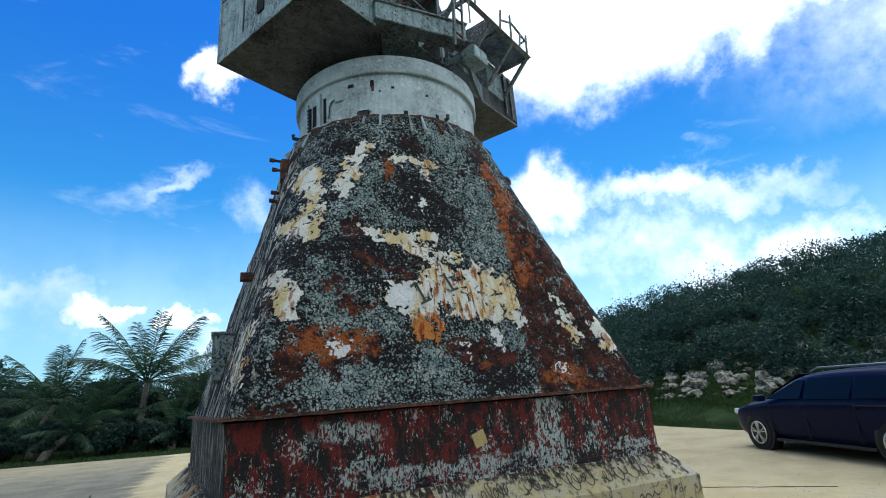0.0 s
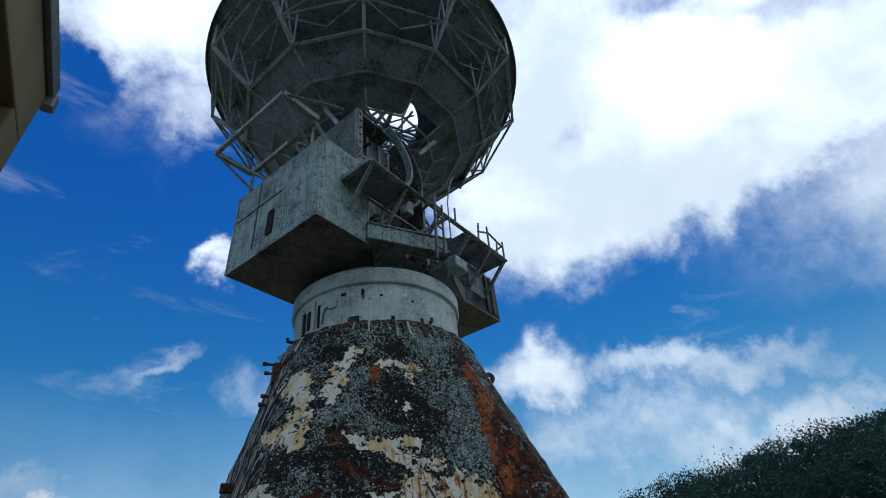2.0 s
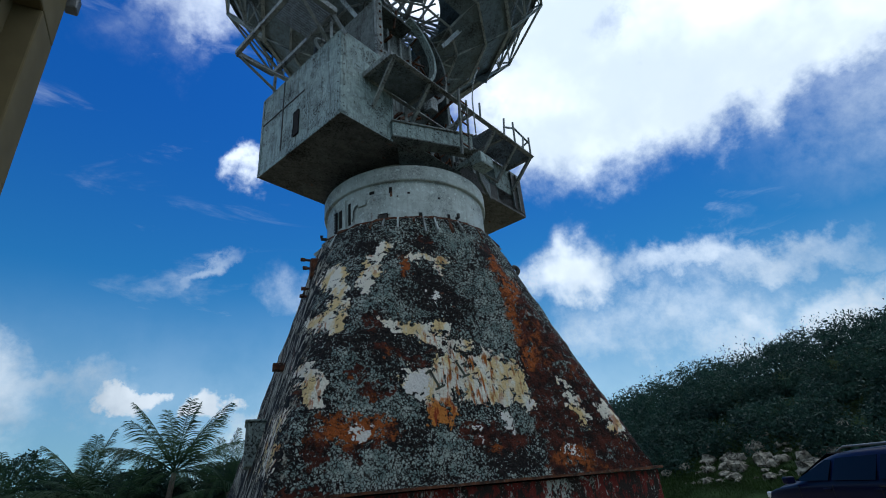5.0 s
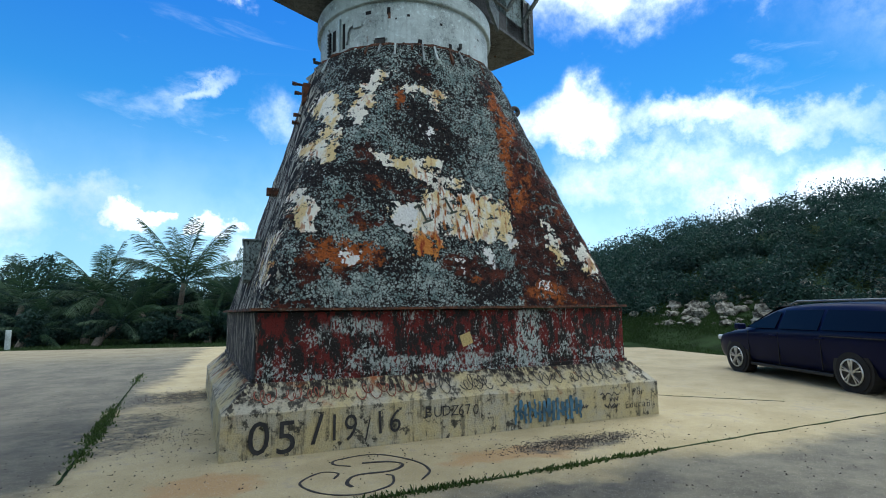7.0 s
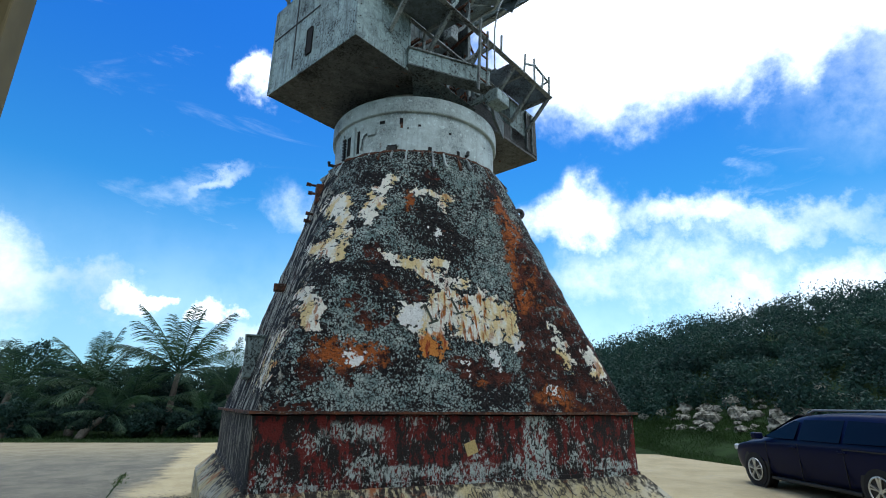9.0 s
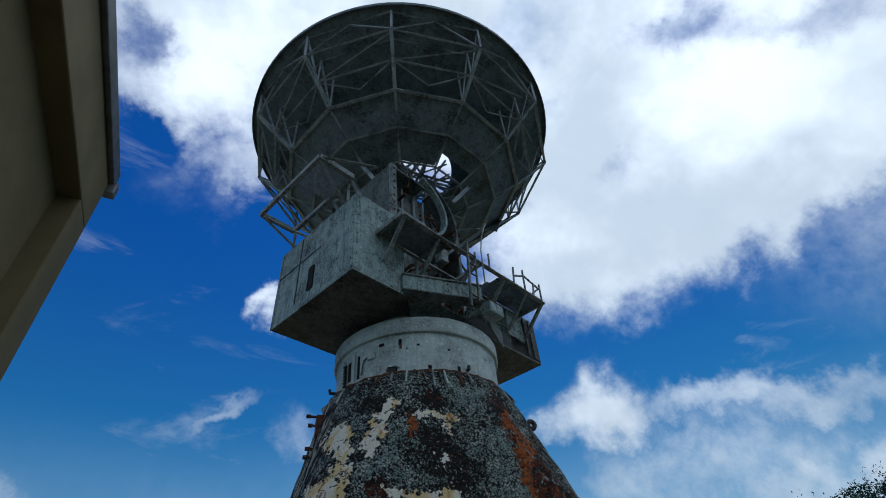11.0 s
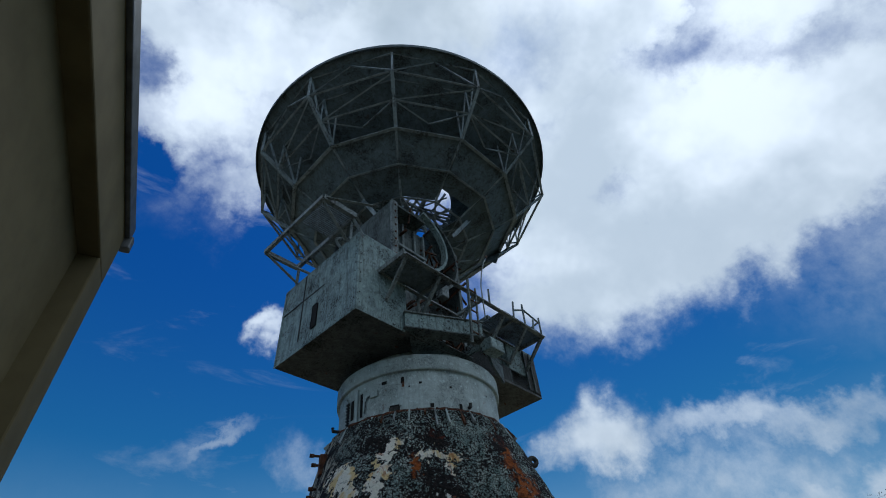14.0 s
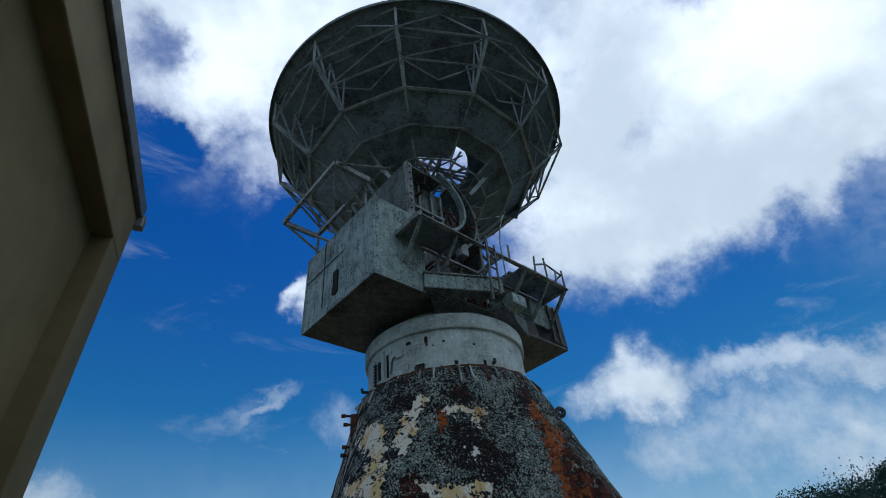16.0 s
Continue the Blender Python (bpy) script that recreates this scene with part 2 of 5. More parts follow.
    flush = n.math("MULTIPLY", n.math("MAXIMUM", bloom, n.ramp(n.noise(n.world, 2.2, 6, 0.7), 0.54, 0.64, 0, 0.8)), n.ramp(n.noise(n.world, 11, 6, 0.72), 0.40, 0.52))
    rust = n.mix(flush, rust, n.mix(fine, (0.26, 0.060, 0.014), (0.50, 0.150, 0.030)))
    color = n.mix(n.math("MULTIPLY", rust_area, scale_holes), color, rust)
    # bare primer: hard-edged islands rimmed with black, cream above and rust runs below
    rim, core = [], []
    for cx, cz, rx, rz, turn in ((0.20, 2.80, 0.60, 0.26, 0), (0.45, 3.02, 0.20, 0.15, -20), (-0.28, 2.98, 0.20, 0.16, 0), (0.66, 2.72, 0.20, 0.28, 10), (0.30, 2.50, 0.46, 0.10, 4), (-0.68, 2.72, 0.20, 0.17, 0), (-0.42, 2.42, 0.20, 0.24, 0), (-0.40, 2.72, 0.26, 0.20, 0),
                                 (-0.96, 3.52, 0.17, 0.075, -16), (-0.62, 3.43, 0.24, 0.11, -8), (-0.30, 3.49, 0.22, 0.085, -4), (-0.36, 3.31, 0.16, 0.055, -8), (-0.12, 3.20, 0.22, 0.05, -6), (0.10, 3.24, 0.13, 0.05, 0),
                                 (-1.97, 2.66, 0.16, 0.24, -14), (-2.05, 2.92, 0.09, 0.16, -8), (-1.78, 3.60, 0.24, 0.20, -20), (-1.60, 3.86, 0.14, 0.10, -10), (-1.62, 4.42, 0.16, 0.22, -14), (-1.60, 4.14, 0.12, 0.14, -14),
                                 (-1.02, 4.68, 0.10, 0.34, -34), (-1.18, 4.30, 0.13, 0.32, -24), (-0.29, 4.63, 0.30, 0.075, -4), (-0.1, 4.44, 0.12, 0.04, -8), (-2.36, 2.12, 0.05, 0.42, -11), (1.52, 2.40, 0.07, 0.40, 20), (2.04, 2.16, 0.12, 0.26, 28), (0.84, 2.42, 0.11, 0.08, 30)):
        core.append(patch(n, w2, cx, cz, rx, rz, 0.06, turn))
        rim.append(patch(n, w2, cx, cz, rx + 0.055, rz + 0.055, 0.10, turn))
    holes = n.ramp(n.noise(n.world, 9, 6, 0.66, distort=0.7), 0.41, 0.425)
    bare = n.math("MULTIPLY", n.math("MULTIPLY", front, most(n, core)), holes)
    color = n.mix(n.math("MULTIPLY", n.math("MULTIPLY", front, most(n, rim)), n.ramp(worm, 0.58, 0.54)), color, grime)
    runs = n.ramp(n.noise(n.scaled(n.world, (10, 10, 0.7)), 1.6, 5, 0.62), 0.50, 0.60)
    yellow = n.ramp(n.noise(n.scaled(n.world, (3, 3, 1.6)), 1.3, 4, 0.6), 0.48, 0.60)
    cream = n.mix(yellow, (0.92, 0.90, 0.80), (0.82, 0.66, 0.34))
    run_zone = n.math("MAXIMUM", n.ramp(n.noise(n.world, 2.0, 3, 0.5), 0.50, 0.60, 0, 0.8), patch(n, v, 0.0, 2.72, 0.5, 0.5, 0.5))
    cream = n.mix(n.math("MULTIPLY", runs, run_zone), cream, (0.42, 0.14, 0.025))
    cream = n.mix(patch(n, w2, -0.40, 2.30, 0.24, 0.22, 0.5), cream, n.mix(runs, (0.62, 0.24, 0.05), (0.30, 0.05, 0.018)))
    color = n.mix(bare, color, cream)
    spots = n.math("MULTIPLY", front, most(n, [patch(n, w2, *p) for p in ((-1.42, 2.14, 0.12, 0.075, 0.06), (0.45, 2.20, 0.07, 0.13, 0.06, 20), (-0.69, 2.70, 0.17, 0.14, 0.06), (0.82, 2.42, 0.08, 0.07, 0.06), (-0.26, 3.95, 0.055, 0.06, 0.06), (0.03, 2.05, 0.03, 0.03, 0.1), (1.25, 1.78, 0.09, 0.03, 0.1))]))
    color = n.mix(spots, color, (0.90, 0.90, 0.87))
    h = n.math("ADD", n.math("MULTIPLY", grey, 0.8), n.math("ADD", fine, n.math("MULTIPLY", n.math("ADD", bare, mid), 0.7)))
    return finish(m, n, color, 0.85, 0.0, h, 1.0, 0.045, 0.2)


def band_paint():
    """Oxide-red band with scoured pale flakes and black runs."""
    m, n = material("oxide_red_paint")
    v = frayed(n, 0.25, 3, 0.1, 16)
    fine, mid = n.noise(n.world, 28, 5, 0.7), n.noise(n.world, 2.4, 6, 0.65)
    xyz = n.put("ShaderNodeSeparateXYZ", {0: n.world}).outputs
    red = n.mix(n.noise(n.world, 5, 5, 0.65), (0.07, 0.009, 0.009), (0.18, 0.022, 0.017))
    black = n.ramp(n.noise(n.scaled(n.world, (5, 5, 2.4)), 1.7, 8, 0.75), 0.47, 0.51)
    color = n.mix(black, red, (0.014, 0.012, 0.012))
    low = n.ramp(xyz[2], 1.5, 0.75, -0.01, 0.06)
    shards = n.noise(n.scaled(n.world, (15, 15, 6)), 1.6, 5, 0.7, distort=2.0)
    pale = n.math("ADD", n.math("ADD", n.math("MULTIPLY", mid, 0.75), n.math("MULTIPLY", fine, 0.45)), low)
    pale = n.ramp(n.math("ADD", pale, n.math("MULTIPLY", n.math("SUBTRACT", shards, 0.5), 0.85)), 0.712, 0.724)
    front = n.ramp(xyz[1], -2.3, -2.4)
    drip = n.math("MULTIPLY", front, most(n, [patch(n, v, 0.92, 1.05, 0.2, 0.55), patch(n, v, 2.1, 0.85, 0.3, 0.06), patch(n, v, -0.4, 0.86, 0.9, 0.07, 0.5), patch(n, v, -1.4, 1.3, 0.35, 0.12, 0.6)]))
    drip = n.math("MULTIPLY", drip, n.ramp(n.noise(n.scaled(n.world, (20, 20, 9)), 1.4, 5, 0.7, distort=1.2), 0.49, 0.51))
    color = n.mix(n.math("MAXIMUM", pale, drip), color, n.mix(fine, (0.24, 0.31, 0.31), (0.56, 0.60, 0.57)))
    streak = n.ramp(n.noise(n.scaled(n.world, (4.5, 4.5, 1.0)), 2.0, 8, 0.74, distort=0.5), 0.53, 0.55)
    color = n.mix(n.ramp(xyz[0], -2.46, -2.49), color, n.mix(streak, (0.016, 0.014, 0.014), n.mix(fine, (0.11, 0.09, 0.07), (0.36, 0.33, 0.27))))
    off = n.vec("SUBTRACT", n.world, (0.02, 0.0, 1.10))
    across = n.math("ABSOLUTE", n.vec("DOT_PRODUCT", off, (0.94, 0, 0.34)))
    along = n.math("ABSOLUTE", n.vec("DOT_PRODUCT", off, (-0.34, 0, 0.94)))
    sticker = n.ramp(n.math("MAXIMUM", across, along), 0.079, 0.073)
    color = n.mix(n.math("MULTIPLY", sticker, front), color, (0.55, 0.42, 0.18))
    return finish(m, n, color, 0.75, 0.0, n.math("ADD", n.math("MULTIPLY", pale, 0.6), fine), 0.9, 0.03, 0.3)


def weathered_paint(name, base, dark, stain=0.5, rust=0.3, rough=0.6, specked=0.9):
    """Old grey-white paint on steel: grime, dark specks, small rust spots and runs."""
    m, n = material(name)
    big, fine = n.noise(n.world, 1.7, 6, 0.65), n.noise(n.world, 19, 5, 0.7)
    runs = n.noise(n.scaled(n.world, (7, 7, 0.7)), 1.8, 5, 0.6)
    color = n.mix(n.ramp(big, 0.35, 0.7), base, tuple(0.72 * c for c in base))
    color = n.mix(n.math("MULTIPLY", n.ramp(runs, 0.52, 0.75), stain), color, dark)
    mottle = n.ramp(n.noise(n.world, 5.5, 8, 0.75, distort=0.6), 0.44, 0.62, 0.0, 0.55 * stain + 0.15)
    color = n.mix(mottle, color, tuple(0.30 * c for c in base))
    chips = n.ramp(n.noise(n.world, 13, 7, 0.72), 0.55, 0.64, 0.0, 0.6)
    color = n.mix(chips, color, tuple(min(1.0, 1.45 * c) for c in base))
    lines = n.ramp(n.noise(n.scaled(n.world, (16, 16, 1.1)), 1.6, 6, 0.7), 0.56, 0.60, 0.0, 0.7 * stain)
    color = n.mix(lines, color, tuple(0.22 * c for c in base))
    specks = n.ramp(n.math("ADD", n.math("MULTIPLY", n.noise(n.world, 28, 5, 0.7), 0.7), n.math("MULTIPLY", big, 0.45)), 0.62, 0.66)
    color = n.mix(n.math("MULTIPLY", specks, specked), color, dark)
    ru = n.ramp(n.math("ADD", n.math("MULTIPLY", n.noise(n.world, 4.5, 6, 0.7), 0.8), n.math("MULTIPLY", runs, 0.3)), 0.66, 0.76, 0.0, rust)
    color = n.mix(ru, color, (0.16, 0.05, 0.02))
    return finish(m, n, color, rough, 0.0, n.math("ADD", fine, n.math("MULTIPLY", specks, -0.5)), 0.6, 0.015, 0.3)


def rusty_steel():
    m, n = material("rusty_steel")
    a, b = n.noise(n.world, 8, 6, 0.7), n.noise(n.world, 40, 4, 0.6)
    color = n.mix(n.ramp(a, 0.35, 0.65), (0.03, 0.018, 0.014), (0.15, 0.055, 0.025))
    return finish(m, n, n.mix(n.ramp(b, 0.55, 0.7), color, (0.22, 0.21, 0.19)), 0.85, 0.2, b, 0.5, 0.01)


def plain(name, color, rough=0.6, metal=0.0, vary=0.3, scale=8.0, spec=0.4, **more):
    m, n = material(name)
    a = n.noise(n.place, scale, 5, 0.6)
    return finish(m, n, n.mix(n.ramp(a, 0.3, 0.7), tuple(c * (1 - vary) for c in color), tuple(c * (1 + vary * 0.6) for c in color)), rough, metal, n.noise(n.place, scale * 6, 3), 0.15, 0.005, spec, **more)


def leafy(name, a, b, through_light=0.35):
    """Leaves that let some light through."""
    m, n = material(name)
    r = n.put("ShaderNodeNewGeometry").outputs["Random Per Island"]
    color = n.mix(n.math("ADD", n.math("MULTIPLY", r, 0.5), n.math("MULTIPLY", n.ramp(n.noise(n.world, 0.5, 4), 0.35, 0.65), 0.5)), a, b)
    p = n.put("ShaderNodeBsdfPrincipled", {"Base Color": color, "Roughness": 0.6, "Specular IOR Level": 0.2})
    t = n.put("ShaderNodeBsdfTranslucent", {"Color": color})
    both = n.put("ShaderNodeMixShader", {0: through_light, 1: p.outputs[0], 2: t.outputs[0]})
    n.put("ShaderNodeOutputMaterial", {0: both.outputs[0]})
    return m


def streaked_concrete():
    """Board-cast concrete with black runs, lichen and yellow stains."""
    m, n = material("streaked_concrete")
    a, b, c = n.noise(n.world, 1.6, 6, 0.7), n.noise(n.world, 9, 6, 0.7), n.noise(n.world, 60, 3, 0.6)
    runs = n.noise(n.scaled(n.world, (9, 9, 1.0)), 1.6, 6, 0.7)
    color = n.mix(n.ramp(a, 0.38, 0.62), (0.44, 0.37, 0.20), (0.38, 0.36, 0.29))
    color = n.mix(n.ramp(n.math("ADD", n.math("MULTIPLY", runs, 0.65), n.math("MULTIPLY", b, 0.35)), 0.50, 0.60, 0, 0.8), color, (0.095, 0.088, 0.065))
    color = n.mix(n.ramp(n.math("ADD", n.math("MULTIPLY", b, 0.7), n.math("MULTIPLY", a, 0.3)), 0.54, 0.58, 0, 0.85), color, (0.025, 0.025, 0.023))
    # black drips of scale washed down from the steel, and orange rust near the corners
    up = n.put("ShaderNodeSeparateXYZ", {0: frayed(n, 0.5, 2.2, 0.3, 11)}).outputs[2]
    drips = n.math("MULTIPLY", n.ramp(up, 0.56, 0.66), n.ramp(n.noise(n.scaled(n.world, (14, 5, 5)), 1.4, 6, 0.72), 0.42, 0.50))
    color = n.mix(drips, color, (0.022, 0.018, 0.016))
    rusty = n.math("MULTIPLY", n.ramp(n.noise(n.world, 1.9, 6, 0.7), 0.56, 0.64), n.ramp(up, 0.40, 0.55))
    color = n.mix(n.math("MULTIPLY", rusty, 0.8), color, (0.30, 0.10, 0.035))
    color = n.mix(n.ramp(c, 0.5, 0.72, 0, 0.5), color, (0.10, 0.10, 0.085))
    return finish(m, n, color, 0.9, 0.0, n.math("ADD", b, c), 0.7, 0.015, 0.2)


def yard_paving():
    """Old grey paving, scoured to sandy beige round the plinth and towards the bank, with grime and fine aggregate."""
    m, n = material("yard_paving")
    v = frayed(n, 1.6, 0.55, 0.5, 2.2)
    xyz = n.put("ShaderNodeSeparateXYZ", {0: v}).outputs
    right_of = n.ramp(xyz[0], -4.5, -3.9)
    behind = n.ramp(xyz[1], -4.75, -4.2)
    sandy = n.math("MULTIPLY", right_of, behind)
    sandy = n.math("MULTIPLY", sandy, n.ramp(xyz[0], 3.2, 6.5, 1.0, 0.68))
    sandy = n.math("MAXIMUM", sandy, n.ramp(xyz[1], 8.0, 16.0, 0, 0.4))
    sandy = n.math("MAXIMUM", sandy, n.ramp(xyz[0], 5.5, 9.0, 0, 0.68))
    a, b, c = n.noise(n.world, 1.1, 7, 0.7), n.noise(n.world, 6, 6, 0.7), n.noise(n.world, 70, 3, 0.6)
    grit = n.put("ShaderNodeTexVoronoi", {"Vector": n.world, "Scale": 55.0}).outputs["Distance"]
    grey = n.mix(n.ramp(n.math("ADD", n.math("MULTIPLY", a, 0.7), n.math("MULTIPLY", b, 0.3)), 0.38, 0.62), (0.095, 0.090, 0.070), (0.175, 0.163, 0.122))
    beige = n.mix(n.ramp(a, 0.35, 0.66), (0.33, 0.275, 0.155), (0.43, 0.365, 0.215))
    beige = n.mix(n.ramp(n.math("ADD", n.math("MULTIPLY", a, 0.5), n.math("MULTIPLY", b, 0.5)), 0.52, 0.62, 0, 0.6), beige, (0.27, 0.24, 0.19))
    orange = most(n, [patch_floor(n, v, 0.0, -3.6, 0.9, 0.28), patch_floor(n, v, -2.9, -3.6, 0.5, 0.3)])
    beige = n.mix(n.math("MULTIPLY", orange, 0.6), beige, (0.36, 0.20, 0.08))
    color = n.mix(sandy, grey, beige)
    grime = most(n, [patch_floor(n, v, -3.75, 1.7, 0.75, 0.7), patch_floor(n, v, -4.0, -0.9, 0.5, 1.3), patch_floor(n, v, 0.85, -3.55, 0.75, 0.22), patch_floor(n, v, -0.1, -4.9, 0.9, 0.3)])
    color = n.mix(n.math("MULTIPLY", grime, n.ramp(b, 0.36, 0.6, 0.2, 0.85)), color, (0.06, 0.06, 0.055))
    color = n.mix(n.ramp(c, 0.50, 0.72, 0, 0.5), color, (0.10, 0.095, 0.085))
    color = n.mix(n.ramp(grit, 0.26, 0.10, 0, 0.55), color, (0.5, 0.48, 0.43))
    return finish(m, n, color, 0.9, 0.0, n.math("ADD", b, c), 0.6, 0.012, 0.2)


def patch_floor(n, v, cx, cy, rx, ry, soft=0.5):
    d = n.vec("SUBTRACT", v, (cx, cy, 0))
    a = n.vec("DOT_PRODUCT", d, (1 / rx, 0, 0))
    b = n.vec("DOT_PRODUCT", d, (0, 1 / ry, 0))
    return n.ramp(n.math("ADD", n.math("MULTIPLY", a, a), n.math("MULTIPLY", b, b)), 1 + soft, 1 - soft)


FLAKING, BAND = flaking_paint(), band_paint()
DRUM_PAINT = weathered_paint("grey_white_paint", (0.49, 0.565, 0.56), (0.03, 0.03, 0.03), 0.2, 0.7, specked=0.3)
CABIN_PAINT = weathered_paint("blistered_grey_paint", (0.325, 0.42, 0.42), (0.012, 0.014, 0.014), 0.8, 0.4)
# underside: a darker base than the cabin walls, with more rust
UNDERSIDE = weathered_paint("dark_rusty_underside", (0.12, 0.125, 0.12), (0.012, 0.012, 0.012), 0.8, 0.9)
# a darker base than the cabin paint, for trunnion, recess and fittings
DARK_PAINT = weathered_paint("dark_grey_paint", (0.15, 0.18, 0.18), (0.010, 0.012, 0.012), 0.95, 0.5)
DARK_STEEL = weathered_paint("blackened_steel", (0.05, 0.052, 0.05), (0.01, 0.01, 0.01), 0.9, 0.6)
DISH_PAINT = weathered_paint("dull_grey_paint", (0.18, 0.23, 0.262), (0.03, 0.032, 0.034), 0.6, 0.3)
DISH_STEEL = weathered_paint("dull_grey_steel", (0.40, 0.47, 0.52), (0.05, 0.05, 0.05), 0.5, 0.3)
TRUSS_PAINT = weathered_paint("pale_galvanised", (0.30, 0.34, 0.345), (0.03, 0.03, 0.03), 0.7, 0.4)
RUST = rusty_steel()
# flat black standing for the shade inside slots and openings
DARK = plain("flat_black_opening", (0.01, 0.01, 0.011), 0.9)
PLINTH = streaked_concrete()
PAVING = yard_paving()
MOSS = leafy("joint_weeds", (0.03, 0.06, 0.012), (0.07, 0.11, 0.03))
BLADES = leafy("bank_grass", (0.016, 0.036, 0.010), (0.042, 0.080, 0.022))
GRIT = plain("dark_grit", (0.05, 0.045, 0.04), 0.9, 0, 0.6, 20)
SPRAY = plain("black_spray_paint", (0.025, 0.025, 0.028), 0.7, 0, 0.5, 14)
SPRAY_MARK = plain("grey_green_paint", (0.07, 0.08, 0.06), 0.8, 0, 0.4, 14)
RAIL_GREY = plain("dull_silver", (0.16, 0.17, 0.18), 0.4, 0.5, 0.1)
SPRAY_BLUE = plain("blue_spray_paint", (0.05, 0.13, 0.20), 0.7, 0, 0.6, 9)
SPRAY_RED = plain("red_spray_paint", (0.25, 0.06, 0.035), 0.7, 0, 0.5, 9)
WALL = plain("yellow_wall_paint", (0.155, 0.125, 0.060), 0.85, 0, 0.2, 1.5)
FASCIA = plain("grey_metal_fascia", (0.16, 0.17, 0.18), 0.5, 0.5, 0.3, 6)
CAR_PAINT = plain("dark_blue_car_paint", (0.0025, 0.005, 0.030), 0.30, 0.0, 0.05, 3, 0.07, **{"Coat Weight": 0.05, "Coat Roughness": 0.05})
CAR_GLASS = plain("tinted_car_glass", (0.003, 0.004, 0.007), 0.10, 0, 0.0, 3, 0.15)
TYRE = plain("tyre_rubber", (0.012, 0.012, 0.013), 0.85)
ALLOY = plain("alloy_rim", (0.55, 0.56, 0.57), 0.3, 0.9, 0.1)
LAMP_CLEAR = plain("clear_headlight", (0.6, 0.62, 0.65), 0.12, 0.2, 0.1)
LAMP_RED = plain("red_tail_light", (0.20, 0.006, 0.010), 0.15, 0, 0.1)
BLACK_TRIM = plain("black_trim", (0.01, 0.01, 0.011), 0.5)
LEAF = leafy("bush_leaves", (0.010, 0.028, 0.027), (0.030, 0.068, 0.050))
LEAF_FAR = leafy("tangan_leaves", (0.010, 0.029, 0.028), (0.033, 0.076, 0.056))
FROND = leafy("palm_leaflets", (0.014, 0.036, 0.024), (0.048, 0.096, 0.040))
BARK = plain("palm_bark", (0.14, 0.12, 0.10), 0.9, 0, 0.5, 12)
ROCK = plain("limestone", (0.19, 0.185, 0.155), 0.9, 0, 0.95, 6, 0.1)
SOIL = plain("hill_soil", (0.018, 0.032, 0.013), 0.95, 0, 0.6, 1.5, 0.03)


# ---- mesh tools ----
def mesh_of(bm, material=None, smooth=False):
    me = bpy.data.meshes.new("mesh")
    bmesh.ops.recalc_face_normals(bm, faces=bm.faces)
    bm.to_mesh(me)
    bm.free()
    if material:
        me.materials.append(material)
    if smooth:
        for p in me.polygons:
            p.use_smooth = True
    return me


def part(name, bm, material, parent, label="", smooth=False):
    """Links a bmesh as one mesh object under a thing or under a part."""
    ob = new(name, mesh_of(bm, material, smooth))
    ob.parent = parent
    return tagged(ob, label=label)


def thing(name, label, category, m=None, group="", kind=""):
    ob = new(name)
    ob.empty_display_size = 0.2
    if m is not None:
        ob.matrix_basis = m
    return tagged(ob, label, category, group, kind)


def box(bm, x0, x1, y0, y1, z0, z1, m=None):
    vs = [bm.verts.new(Vector(p) if m is None else m @ Vector(p)) for p in ((x0, y0, z0), (x1, y0, z0), (x1, y1, z0), (x0, y1, z0), (x0, y0, z1), (x1, y0, z1), (x1, y1, z1), (x0, y1, z1))]
    for f in ((0, 3, 2, 1), (4, 5, 6, 7), (0, 1, 5, 4), (1, 2, 6, 5), (2, 3, 7, 6), (3, 0, 4, 7)):
        bm.faces.new([vs[i] for i in f])
    return vs


def block(x0, x1, y0, y1, z0, z1, bevel=0.0, m=None):
    bm = bmesh.new()
    box(bm, x0, x1, y0, y1, z0, z1, m)
    if bevel:
        bmesh.ops.bevel(bm, geom=bm.edges[:], offset=bevel, segments=2, affect="EDGES", profile=0.5)
    return bm


def beam(p, q, w, h=None, bm=None, angle=False):
    """A bar from p to q, w across and h high; angle: an L-section."""
    bm = bm or bmesh.new()
    p, q, h = Vector(p), Vector(q), h or w
    d = (q - p).normalized()
    up = Vector((0, 0, 1)) if abs(d.z) < 0.95 else Vector((0, 1, 0))
    s = d.cross(up).normalized()
    u = s.cross(d)
    sect = [(-w / 2, -h / 2), (w / 2, -h / 2), (w / 2, h / 2), (-w / 2, h / 2)]
    if angle:
        t = 0.18 * w
        sect = [(-w / 2, -h / 2), (w / 2, -h / 2), (w / 2, -h / 2 + t), (-w / 2 + t, -h / 2 + t), (-w / 2 + t, h / 2), (-w / 2, h / 2)]
    a = [bm.verts.new(p + s * x + u * y) for x, y in sect]
    b = [bm.verts.new(q + s * x + u * y) for x, y in sect]
    k = len(sect)
    for i in range(k):
        bm.faces.new((a[i], a[(i + 1) % k], b[(i + 1) % k], b[i]))
    bm.faces.new(a[::-1])
    bm.faces.new(b)
    return bm


